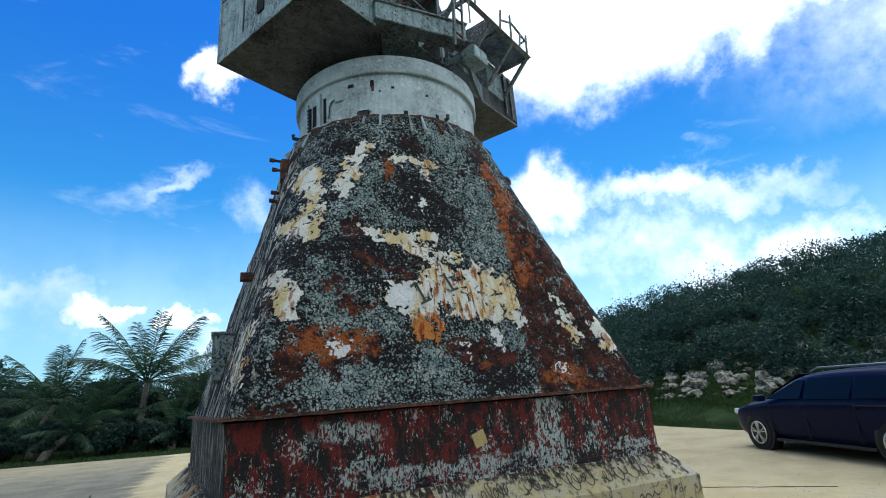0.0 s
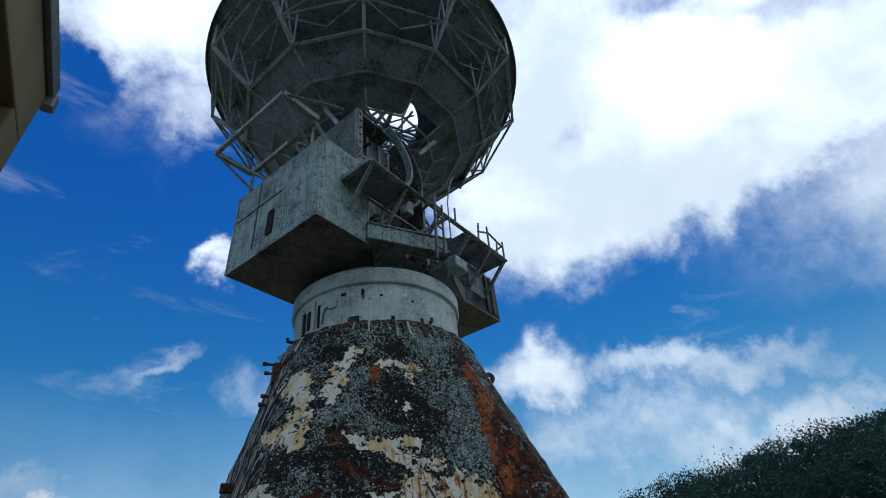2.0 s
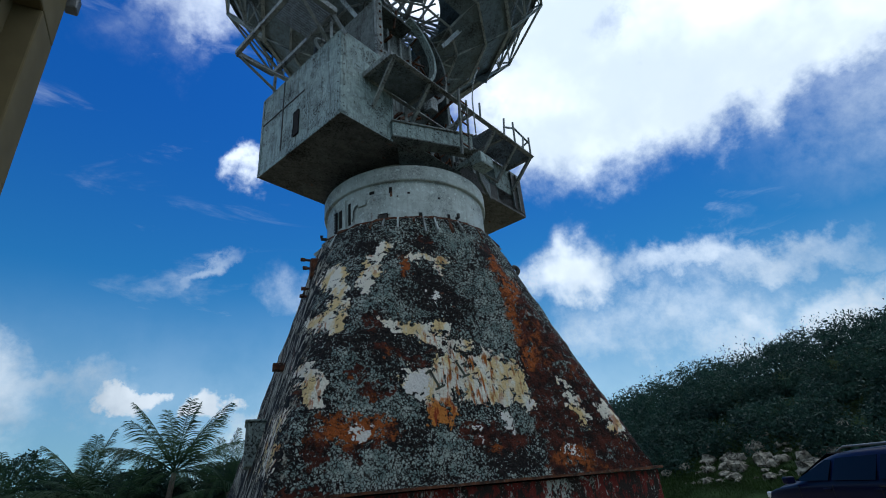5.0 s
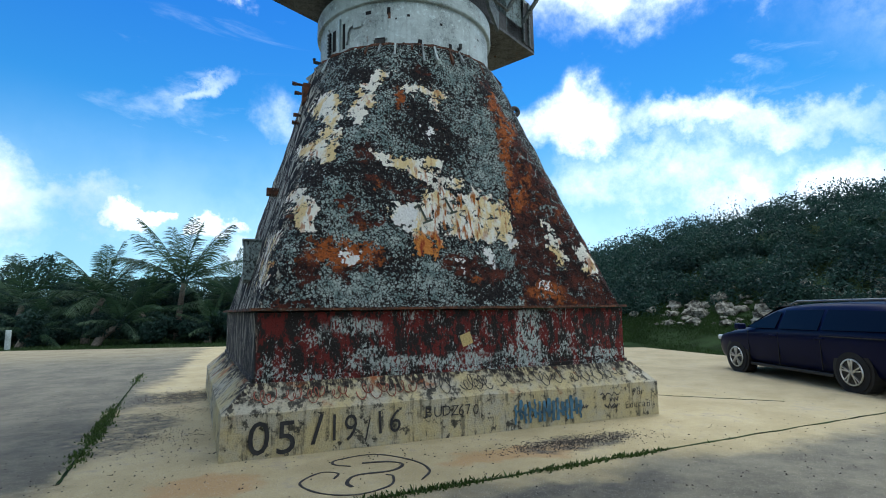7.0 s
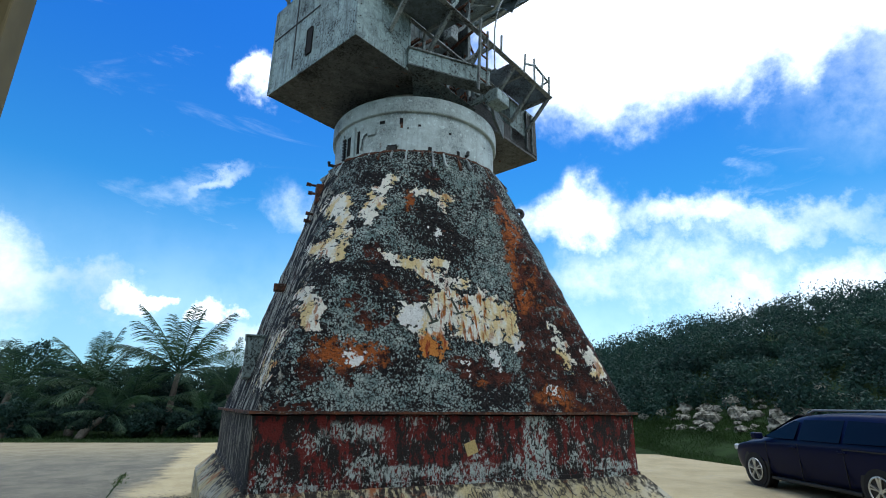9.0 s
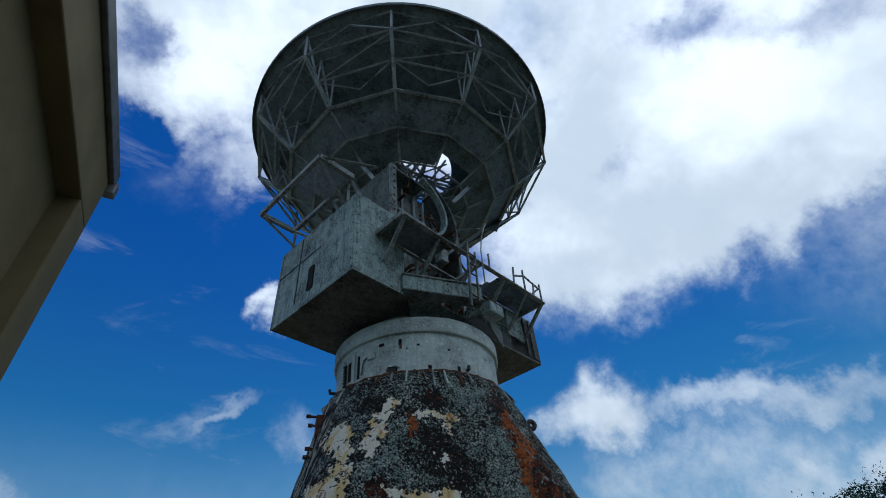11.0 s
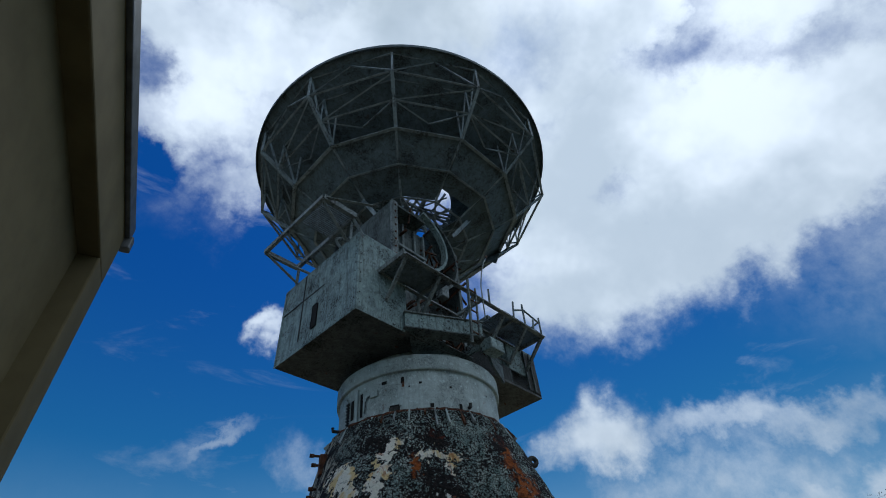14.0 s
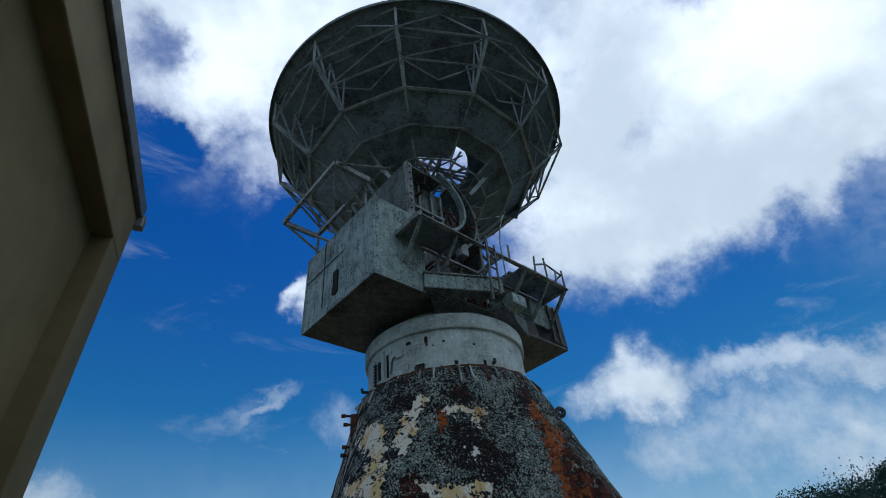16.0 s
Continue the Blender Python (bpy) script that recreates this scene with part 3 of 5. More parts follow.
def tube(points, r, bm=None, seg=8, r1=None):
    """A round bar through points, tapering to r1."""
    bm = bm or bmesh.new()
    pts = [Vector(p) for p in points]
    rings = []
    for i, p in enumerate(pts):
        d = (pts[min(i + 1, len(pts) - 1)] - pts[max(i - 1, 0)]).normalized()
        s = d.orthogonal().normalized() if not rings else (side - d * side.dot(d)).normalized()
        side, u = s, d.cross(s)
        rad = r if r1 is None else r + (r1 - r) * i / (len(pts) - 1)
        rings.append([bm.verts.new(p + rad * (math.cos(6.2832 * k / seg) * s + math.sin(6.2832 * k / seg) * u)) for k in range(seg)])
    for a, b in zip(rings, rings[1:]):
        for k in range(seg):
            bm.faces.new((a[k], a[(k + 1) % seg], b[(k + 1) % seg], b[k]))
    bm.faces.new(rings[0][::-1])
    bm.faces.new(rings[-1])
    return bm


def sweep(points, w, h, bm=None, closed=False, ragged=0.0):
    """A flat bar, w across and h high, bent through points on a level or upright curve."""
    bm = bm or bmesh.new()
    pts = [Vector(p) for p in points]
    n, rings = len(pts), []
    for i, p in enumerate(pts):
        d = (pts[(i + 1) % n if closed else min(i + 1, n - 1)] - pts[i - 1 if closed else max(i - 1, 0)]).normalized()
        up = Vector((0, 0, 1)) if abs(d.z) < 0.1 and ragged >= 0 else Vector((0, 1, 0))
        s = d.cross(up).normalized()
        u = s.cross(d)
        k = 1 + ragged * noise.noise(p * 7)
        rings.append([bm.verts.new(p + s * x * k + u * y) for x, y in ((-w / 2, -h / 2), (w / 2, -h / 2), (w / 2, h / 2), (-w / 2, h / 2))])
    for a, b in zip(rings, rings[1:] + (rings[:1] if closed else [])):
        for k in range(4):
            bm.faces.new((a[k], a[(k + 1) % 4], b[(k + 1) % 4], b[k]))
    if not closed:
        bm.faces.new(rings[0][::-1])
        bm.faces.new(rings[-1])
    return bm


def lathe(profile, seg=64, bm=None, a0=0.0, a1=360.0):
    """Turns a profile of (radius, z) round the z axis."""
    bm = bm or bmesh.new()
    full = abs(a1 - a0 - 360) < 1e-6
    angles = [radians(a0 + (a1 - a0) * k / seg) for k in range(seg if full else seg + 1)]
    rings = [[bm.verts.new((r * math.cos(a), r * math.sin(a), z)) for a in angles] for r, z in profile]
    for a, b in zip(rings, rings[1:]):
        for k in range(len(angles) if full else len(angles) - 1):
            j = (k + 1) % len(angles)
            bm.faces.new((a[k], a[j], b[j], b[k]))
    return bm


def plate(corners, thick, bm=None):
    """A flat plate on 3 or 4 corners, thickened along its normal."""
    bm = bm or bmesh.new()
    c = [Vector(p) for p in corners]
    n = (c[1] - c[0]).cross(c[2] - c[0]).normalized() * thick
    a, b = [bm.verts.new(p) for p in c], [bm.verts.new(p + n) for p in c]
    k = len(c)
    bm.faces.new(a[::-1])
    bm.faces.new(b)
    for i in range(k):
        bm.faces.new((a[i], a[(i + 1) % k], b[(i + 1) % k], b[i]))
    return bm


def cloud_mesh(verts, faces, material):
    me = bpy.data.meshes.new("mesh")
    me.from_pydata(verts, [], faces)
    me.materials.append(material)
    return me


# ---- ground ----
def wavy_sheet(x0, x1, y0, y1, step, z):
    bm = bmesh.new()
    xs, ys = np.arange(x0, x1 + 0.01, step), np.arange(y0, y1 + 0.01, step)
    grid = [[bm.verts.new((x, y, z(x, y))) for x in xs] for y in ys]
    for a, b in zip(grid, grid[1:]):
        for k in range(len(xs) - 1):
            bm.faces.new((a[k], a[k + 1], b[k + 1], b[k]))
    return bm


def rise(x, y):
    """The height of the land: level, with a bushy ridge to the east."""
    d = 0.86 * (x - 11.5) + 0.3 * (y - 5)
    h = 0.0
    if d > 0:
        h = 7.4 * (1 - math.exp(-((d / 9.5) ** 1.7))) * (1 - 0.5 / (1 + math.exp(-(y - 19) / 4.0)))
    h += 0.25 * noise.noise((x * 0.25, y * 0.25, 0)) * min(1, max(0, d))
    return h - 0.10


bm = wavy_sheet(-60, 90, -60, 90, 2.0, rise)
rim = [e for e in bm.edges if e.is_boundary]
new_edge = bmesh.ops.extrude_edge_only(bm, edges=rim)["geom"]
for v in new_edge:
    if isinstance(v, bmesh.types.BMVert):
        d = Vector((v.co.x - 15, v.co.y - 15, 0)).normalized()
        v.co = Vector((v.co.x + d.x * 2500, v.co.y + d.y * 2500, -1))
ground = new("ground", mesh_of(bm, SOIL, True))
tagged(ground, "dark grassy soil rising to a bushy ridge", "ground", kind="structure")

bm = bmesh.new()
edge = [(-60, -40), (12.6, -40), (11.6, -10), (11.0, 3), (11.4, 7), (9.5, 15.2), (2, 16.0), (-4, 16.4), (-12, 18.6), (-60, 30)]
low, top = [bm.verts.new((x, y, -0.3)) for x, y in edge], [bm.verts.new((x, y, 0)) for x, y in edge]
bm.faces.new(top)
bm.faces.new(low[::-1])
for i in range(len(edge)):
    bm.faces.new((low[i - 1], low[i], top[i], top[i - 1]))
pavement = tagged(new("pavement", mesh_of(bm, PAVING)), "weathered grey and sandy concrete yard", "pavement", kind="structure")

# open joints in the paving, filled with dark soil
for k, (p, q) in enumerate((((-4.95, 6.4), (-4.45, 1.0)), ((-4.45, 1.0), (-4.08, -2.9)), ((-2.6, -4.36), (2.75, -4.13)), ((2.75, -4.13), (6.5, -4.0)), ((3.9, -1.6), (5.2, -2.9)))):
    tagged(new("joint", mesh_of(sweep([(p[0] + (q[0] - p[0]) * t + 0.02 * noise.noise((t * 9, k, 0)), p[1] + (q[1] - p[1]) * t + 0.02 * noise.noise((t * 9, k, 5)), 0.001) for t in np.linspace(0, 1, 40)], 0.03, 0.006, ragged=0.9), SOIL)), "dark open joint in the yard paving", "joint", kind="structure")


def weeds(name, line, count, width, tall, material, label, lumps=9):
    """Little blades strewn along a line, in loose tufts."""
    rng = np.random.default_rng(len(name) + count)
    pts = np.array(line, float)
    verts, faces = [], []
    centres = rng.random(lumps)
    for _ in range(count):
        s = min(max(rng.choice(centres) + rng.normal(0, 0.05), 0), 1) * (len(pts) - 1)
        k = min(int(s), len(pts) - 2)
        p = pts[k] + (pts[k + 1] - pts[k]) * (s - k) + rng.normal(0, width / 2, 2)
        h, a = tall * rng.uniform(0.3, 1), rng.uniform(0, 6.28)
        dx, dy = 0.012 * math.cos(a), 0.012 * math.sin(a)
        lx, ly = rng.normal(0, h * 0.5, 2)
        i = len(verts)
        verts += [(p[0] - dx, p[1] - dy, 0.005), (p[0] + dx, p[1] + dy, 0.005), (p[0] + lx, p[1] + ly, 0.01 + h)]
        faces.append((i, i + 1, i + 2))
    return tagged(new(name, cloud_mesh(verts, faces, material)), label, "weeds", kind="stuff")


weeds("joint_weeds", [(-4.9, 5.8), (-4.5, 1.5), (-4.25, -1.0), (-4.1, -2.6)], 1100, 0.10, 0.045, MOSS, "green weeds grown in the slab joint", 9)
weeds("joint_weeds", [(-1.9, -4.35), (0.3, -4.27), (2.7, -4.14)], 900, 0.06, 0.04, MOSS, "green weeds grown in the slab joint", 12)

# ---- yard edge grass ----
verts, faces = [], []
for _ in range(60000):
    if RNG.random() < 0.6:
        x, y = RNG.uniform(10.8, 18), RNG.uniform(-6, 24)
        if x < 11.2 + 0.02 * y:
            continue
    else:
        x, y = RNG.uniform(-20, 8), 0
        y = 16.6 + RNG.exponential(2.5) + max(0, (-x - 4) * 0.28)
    z, h, a = rise(x, y), RNG.uniform(0.04, 0.16), RNG.uniform(0, 6.28)
    dx, dy = 0.025 * math.cos(a), 0.025 * math.sin(a)
    i = len(verts)
    verts += [(x - dx, y - dy, z), (x + dx, y + dy, z), (x + RNG.normal(0, 0.08), y + RNG.normal(0, 0.08), z + h)]
    faces.append((i, i + 1, i + 2))
for _ in range(50000):
    x, y = RNG.uniform(11.2, 15.2), RNG.uniform(1.0, 13.0)
    if x < 11.35 + 0.02 * y or (y > 7 and x < 12.6 - 0.2 * y):
        continue
    z, h, a = rise(x, y), RNG.uniform(0.05, 0.14), RNG.uniform(0, 6.28)
    dx, dy = 0.022 * math.cos(a), 0.022 * math.sin(a)
    i = len(verts)
    verts += [(x - dx, y - dy, z), (x + dx, y + dy, z), (x + RNG.normal(0, 0.07), y + RNG.normal(0, 0.07), z + h)]
    faces.append((i, i + 1, i + 2))
tagged(new("grass", cloud_mesh(verts, faces, BLADES)), "low green grass along the yard's edge", "grass", kind="stuff")

# ---- marker post ----
marker = thing("marker_post", "small grey concrete post at the yard's edge", "post", Matrix.Translation((-12.4, 19.8, -0.1)))
part("shaft", block(-0.09, 0.09, -0.09, 0.09, 0, 0.95, 0.02), DRUM_PAINT, marker)

# ---- plinth ----
A, B = 2.50, 2.80
ZP, ZB, ZT, ZD = 0.446, 0.73, 1.52, 5.42
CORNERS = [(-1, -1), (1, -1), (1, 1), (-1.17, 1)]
rng = np.random.default_rng(9)
plinth = thing("concrete_plinth", "square stained concrete plinth with sloping top and graffiti", "plinth")
bm = bmesh.new()
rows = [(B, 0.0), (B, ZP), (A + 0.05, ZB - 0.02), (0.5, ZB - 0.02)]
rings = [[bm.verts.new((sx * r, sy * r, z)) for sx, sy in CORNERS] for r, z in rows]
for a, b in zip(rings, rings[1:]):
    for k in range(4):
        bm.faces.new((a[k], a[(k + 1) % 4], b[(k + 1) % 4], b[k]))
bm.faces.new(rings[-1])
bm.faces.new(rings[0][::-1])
bmesh.ops.bevel(bm, geom=[e for e in bm.edges if e.calc_face_angle(0) > 0.3 and max(v.co.z for v in e.verts) > 0.1], offset=0.02, segments=2, affect="EDGES")
bmesh.ops.subdivide_edges(bm, edges=[e for e in bm.edges if e.calc_length() > 1], cuts=24, use_grid_fill=True)
for v in bm.verts:
    v.co += 0.012 * noise.noise_vector(v.co * 3.1) + 0.006 * noise.noise_vector(v.co * 11)
    v.co.z = max(v.co.z, 0.0)
part("plinth_block", bm, PLINTH, plinth)


def lettering(name, text, size, m, material, parent, label, shear=0.0, bold=0.0):
    curve = bpy.data.curves.new("text", "FONT")
    curve.body, curve.size, curve.shear, curve.offset, curve.resolution_u = text, size, shear, bold, 3
    curve.extrude = 0.002
    tmp = bpy.data.objects.new("text", curve)
    scene.collection.objects.link(tmp)
    me = bpy.data.meshes.new_from_object(tmp.evaluated_get(bpy.context.evaluated_depsgraph_get()))
    bpy.data.objects.remove(tmp)
    me.materials.clear()
    me.materials.append(material)
    ob = new(name, me)
    ob.matrix_basis = m
    ob.parent = parent
    return tagged(ob, label=label)


def front_text(name, text, size, x, z, material, label, shear=0.0, bold=0.0, narrow=1.0, turn=0.0):
    """Sprayed characters on the plinth's front, each a part."""
    for ch in text:
        m = pose(x, -B - 0.016, z + size * 0.04 * rng.normal(), 90, -turn - 3 * rng.normal(), 0) @ Matrix.Diagonal((narrow, 1, 1, 1))
        lettering(name, ch, size, m, material, plinth, label, shear, bold)
        x += size * narrow * {"/": 0.42, "1": 0.52, "i": 0.27, "t": 0.36, "r": 0.40, "F": 0.56, "E": 0.6, "D": 0.68, "B": 0.64, "U": 0.66}.get(ch, 0.58)


front_text("sprayed_date", "05", 0.47, -2.56, 0.06, SPRAY, "black sprayed date", 0.05, 0.0, 1.0, 0)
front_text("sprayed_date", "/", 0.42, -1.92, 0.08, SPRAY, "black sprayed date", 0.0, 0.004, 1.0, 0)
front_text("sprayed_date", "19", 0.40, -1.76, 0.10, SPRAY, "black sprayed date", 0.02, -0.002, 0.8, 0)
front_text("sprayed_date", "/", 0.36, -1.36, 0.09, SPRAY, "black sprayed date", 0.0, -0.005, 1.0, 0)
front_text("sprayed_date", "16", 0.36, -1.25, 0.12, SPRAY, "black sprayed date", 0.1, -0.002, 0.85, 0)
front_text("sprayed_word", "For", 0.13, 2.33, 0.29, SPRAY, "black sprayed word", 0.1, -0.002)
front_text("sprayed_word", "Educati", 0.13, 2.20, 0.13, SPRAY, "black sprayed word", 0.1, -0.002, 0.95, -2)
front_text("sprayed_tag", "BUDZ670", 0.17, -0.66, 0.25, SPRAY, "small black sprayed tag", 0.05, -0.002, 0.95, 1)


def stroke(points, r, y):
    """A flat sprayed stroke on the front of the plinth."""
    bm = bmesh.new()
    pts = [Vector((x, y, z)) for x, z in points]
    prev = None
    for i, p in enumerate(pts):
        d = (pts[min(i + 1, len(pts) - 1)] - pts[max(i - 1, 0)]).normalized()
        s = Vector((-d.z, 0, d.x)) * r * (0.8 + 0.4 * noise.noise(p * 9))
        pair = (bm.verts.new(p + s), bm.verts.new(p - s))
        if prev:
            bm.faces.new((prev[0], prev[1], pair[1], pair[0]))
        prev = pair
    return bm


# faded blue lettering block: upright bars of its size
rng = np.random.default_rng(3)
for k in range(5):
    x0 = 0.52 + 0.205 * k
    for x, dz in ((x0, 0), (x0 + 0.075, 0.05), (x0 + 0.14, 0)):
        h = rng.uniform(0.22, 0.30)
        part("blue_bar", stroke([(x + 0.02 * noise.noise((x * 9, t * 5, 0)), 0.07 + dz + (h - dz) * t) for t in np.linspace(0, 1, 8)], rng.uniform(0.018, 0.03), -B - 0.016), SPRAY_BLUE, plinth, "faded blue sprayed bar")
    part("blue_bar", stroke([(x0 + 0.17 * t, 0.20 + 0.03 * math.sin(5 * t + k)) for t in np.linspace(0, 1, 8)], 0.02, -B - 0.017), SPRAY_BLUE, plinth, "faded blue sprayed bar")
for k, (x, z, wd) in enumerate(((1.80, 0.33, 0.30), (1.86, 0.18, 0.22), (1.95, 0.26, 0.14), (1.5, 0.2, 0.1))):
    part("black_bar", stroke([(x + wd * s / 8, z + 0.03 * math.sin(s * 2.3 + k)) for s in range(9)], 0.012, -B - 0.017), SPRAY, plinth, "short black scrawl")
# scrawls on the sloping top
def slope_point(x, s):
    """A place on the front slope: s from 0 at its foot to 1 at its head."""
    return Vector((x, -B + s * (B - A - 0.05) - 0.014, ZP + s * (ZB - 0.02 - ZP) + 0.012))


for k in range(19):
    x0, n, size = -2.45 + 0.255 * k + rng.normal(0, 0.03), 34, rng.uniform(0.5, 1.2)
    turn, wob = rng.uniform(0.38, 0.6), rng.uniform(0, 6)
    pts = [slope_point(x0 + 0.20 * i / n + 0.035 * size * math.cos(turn * i + wob), 0.5 + size * (0.20 * math.sin(turn * i + wob) + 0.10 * math.sin(0.23 * i + k))) for i in range(n)]
    part("scrawl", tube(pts, 0.005, seg=4), SPRAY_RED if k < 7 else SPRAY, plinth, "red scrawl" if k < 7 else "black scrawl")

# ---- marks and crumbs on the ground ----
def through_points(points, n=12):
    """A smooth line through a few points on the ground."""
    p = [Vector((x, y, 0.004)) for x, y in points]
    p = [p[0] * 2 - p[1], *p, p[-1] * 2 - p[-2]]
    out = []
    for a, b, c, d in zip(p, p[1:], p[2:], p[3:]):
        for k in range(n):
            t = k / n
            out.append(0.5 * (2 * b + (c - a) * t + (2 * a - 5 * b + 4 * c - d) * t * t + (3 * b - a - 3 * c + d) * t ** 3))
    return out


drawing = thing("ground_drawing", "black curling lines painted on the sandy paving", "painted mark")
for wide, line in ((0.022, ((-1.62, -3.42), (-1.76, -3.30), (-1.70, -3.16), (-1.31, -3.12), (-1.02, -3.48), (-0.97, -3.82), (-1.12, -4.05))),
                   (0.034, ((-1.50, -3.36), (-1.25, -3.42), (-1.15, -3.56), (-1.30, -3.70), (-1.62, -3.70), (-1.74, -3.86), (-1.72, -4.0))),
                   (0.022, ((-1.83, -3.72), (-1.77, -3.58), (-1.92, -3.50), (-2.12, -3.72), (-2.0, -4.02), (-1.72, -4.18), (-1.42, -4.08), (-1.33, -3.86), (-1.38, -3.78)))):
    part("curl", sweep(through_points(line), wide, 0.003, ragged=0.5), SPRAY, drawing)
verts, faces = [], []
crumb = np.random.default_rng(21)
for cx, cy, sx, sy, n in ((-3.6, 1.9, 0.35, 0.35, 1400), (-3.5, 0.4, 0.3, 0.35, 350), (-3.45, -1.3, 0.3, 0.3, 260), (0.85, -3.55, 0.45, 0.12, 1500), (-3.2, -2.2, 0.6, 0.8, 220), (0.0, -3.3, 2.2, 0.3, 200), (1.0, -5.2, 4.0, 1.2, 900), (-5.6, -1.0, 1.2, 3.0, 700), (3.5, 0.0, 1.6, 2.4, 300)):
    for _ in range(n):
        x, y, r = cx + crumb.normal(0, sx), cy + crumb.normal(0, sy), crumb.uniform(0.004, 0.013)
        if abs(x) < 2.85 and abs(y) < 2.85:
            continue
        i = len(verts)
        a = crumb.uniform(0, 6.28)
        verts += [(x + r * math.cos(a + k * 2.09), y + r * math.sin(a + k * 2.09), 0.001) for k in range(3)] + [(x, y, r * 0.9)]
        faces += [(i, i + 1, i + 3), (i + 1, i + 2, i + 3), (i + 2, i, i + 3)]
tagged(new("grit", cloud_mesh(verts, faces, GRIT)), "dark grit and rust crumbs on the paving", "grit", kind="stuff")

# ---- rusted pedestal ----
pedestal = thing("antenna_pedestal", "rusted steel antenna pedestal with flaking grey paint", "pedestal")
bm = bmesh.new()
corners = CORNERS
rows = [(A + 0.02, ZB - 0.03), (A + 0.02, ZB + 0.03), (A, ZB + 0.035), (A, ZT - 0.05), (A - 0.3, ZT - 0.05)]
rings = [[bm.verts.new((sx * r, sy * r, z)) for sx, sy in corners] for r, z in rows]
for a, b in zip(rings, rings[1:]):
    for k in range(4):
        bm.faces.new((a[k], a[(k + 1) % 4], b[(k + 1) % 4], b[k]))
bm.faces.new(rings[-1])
bmesh.ops.subdivide_edges(bm, edges=[e for e in bm.edges if e.calc_length() > 0.5], cuts=30, use_grid_fill=True)
for v in bm.verts:
    v.co += 0.010 * noise.noise_vector(v.co * 2.5) + 0.006 * noise.noise_vector(v.co * 9)
part("base_band", bm, BAND, pedestal, "oxide-red band with scoured pale flakes")
loop = []
for k in range(4):
    (ax, ay), (bx, by) = corners[k], corners[(k + 1) % 4]
    for i in range(50):
        t = i / 50
        loop.append(Vector((ax + (bx - ax) * t, ay + (by - ay) * t, 0)) * (A + 0.02) + Vector((0, 0, ZT - 0.02 + 0.008 * noise.noise((i * 0.5, k, 0)))))
bm = sweep(loop, 0.11, 0.03, closed=True, ragged=0.5)
part("band_flange", bm, RUST, pedestal, "rusted flange along the band's top")

TOP_R, SEG = 1.70, 16
bm = bmesh.new()
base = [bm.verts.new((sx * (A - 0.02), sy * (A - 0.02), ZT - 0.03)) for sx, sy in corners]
top = [bm.verts.new((TOP_R * math.cos(radians(-180 + 360 * k / (4 * SEG))), TOP_R * math.sin(radians(-180 + 360 * k / (4 * SEG))), ZD)) for k in range(4 * SEG)]
for k in range(4):
    for i in range(SEG):
        bm.faces.new((base[k], top[(k * SEG + i + 1) % (4 * SEG)], top[k * SEG + i]))
    bm.faces.new((base[k], base[(k + 1) % 4], top[((k + 1) * SEG) % (4 * SEG)]))
bm.faces.new(top)
for _ in range(5):
    long = [e for e in bm.edges if e.calc_length() > 0.16]
    if long:
        bmesh.ops.subdivide_edges(bm, edges=long, cuts=1)
bmesh.ops.triangulate(bm, faces=bm.faces[:])
for v in bm.verts:
    if v.co.z > ZT:
        d = Vector((v.co.x, v.co.y, 0)).normalized()
        v.co += d * (0.025 * noise.noise(v.co * 2.3) + 0.018 * noise.noise(v.co * 8))
part("transition_shell", bm, FLAKING, pedestal, "square-to-round shell of flaking grey paint, rust and cream primer")
# curled scabs of rust and paint standing proud of the shell
bm = bmesh.new()
for _ in range(900):
    a, z = rng.uniform(-3.1, 0.0), rng.uniform(ZT + 0.05, ZD - 0.1)
    s = (z - ZT) / (ZD - ZT)
    m = max(abs(math.cos(a)), abs(math.sin(a)))
    r = (1 - s) * (A - 0.05) / m + s * TOP_R
    if s > 0 and m < 0.9:
        r -= 0.18 * 4 * s * (1 - s)
    p = Vector((r * math.cos(a), r * math.sin(a), z))
    out = Vector((math.cos(a), math.sin(a), 0.25))
    w2 = rng.uniform(0.012, 0.04)
    t = Vector((-math.sin(a), math.cos(a), 0)) * w2
    vs = [bm.verts.new(q) for q in (p - t, p + t, p + t * 0.6 + out * rng.uniform(0.01, 0.035) + Vector((0, 0, -w2 * 1.5)), p - t * 0.7 + out * rng.uniform(0.01, 0.03) + Vector((0, 0, -w2)))]
    bm.faces.new(vs)
tagged(part("paint_scabs", bm, RUST, pedestal, "curled rusty paint scabs"), kind="stuff")

# two dark painted strokes on the bare patch
face_y = lambda z: -A + 0.02 + 0.198 * (z - 1.49) - 0.035
for strokes in (((-0.52, 2.86, -0.42, 2.63), (-0.52, 2.86, -0.58, 2.80), (-0.48, 2.60, -0.34, 2.66)), ((-0.14, 2.98, -0.04, 2.78), (-0.04, 2.90, 0.02, 2.98), (-0.08, 2.76, 0.03, 2.80))):
    bm = bmesh.new()
    for x0, z0, x1, z1 in strokes:
        beam((x0, face_y(z0), z0), (x1, face_y(z1), z1), 0.004, 0.028, bm)
    part("painted_mark", bm, SPRAY_MARK, pedestal, "dark painted mark")

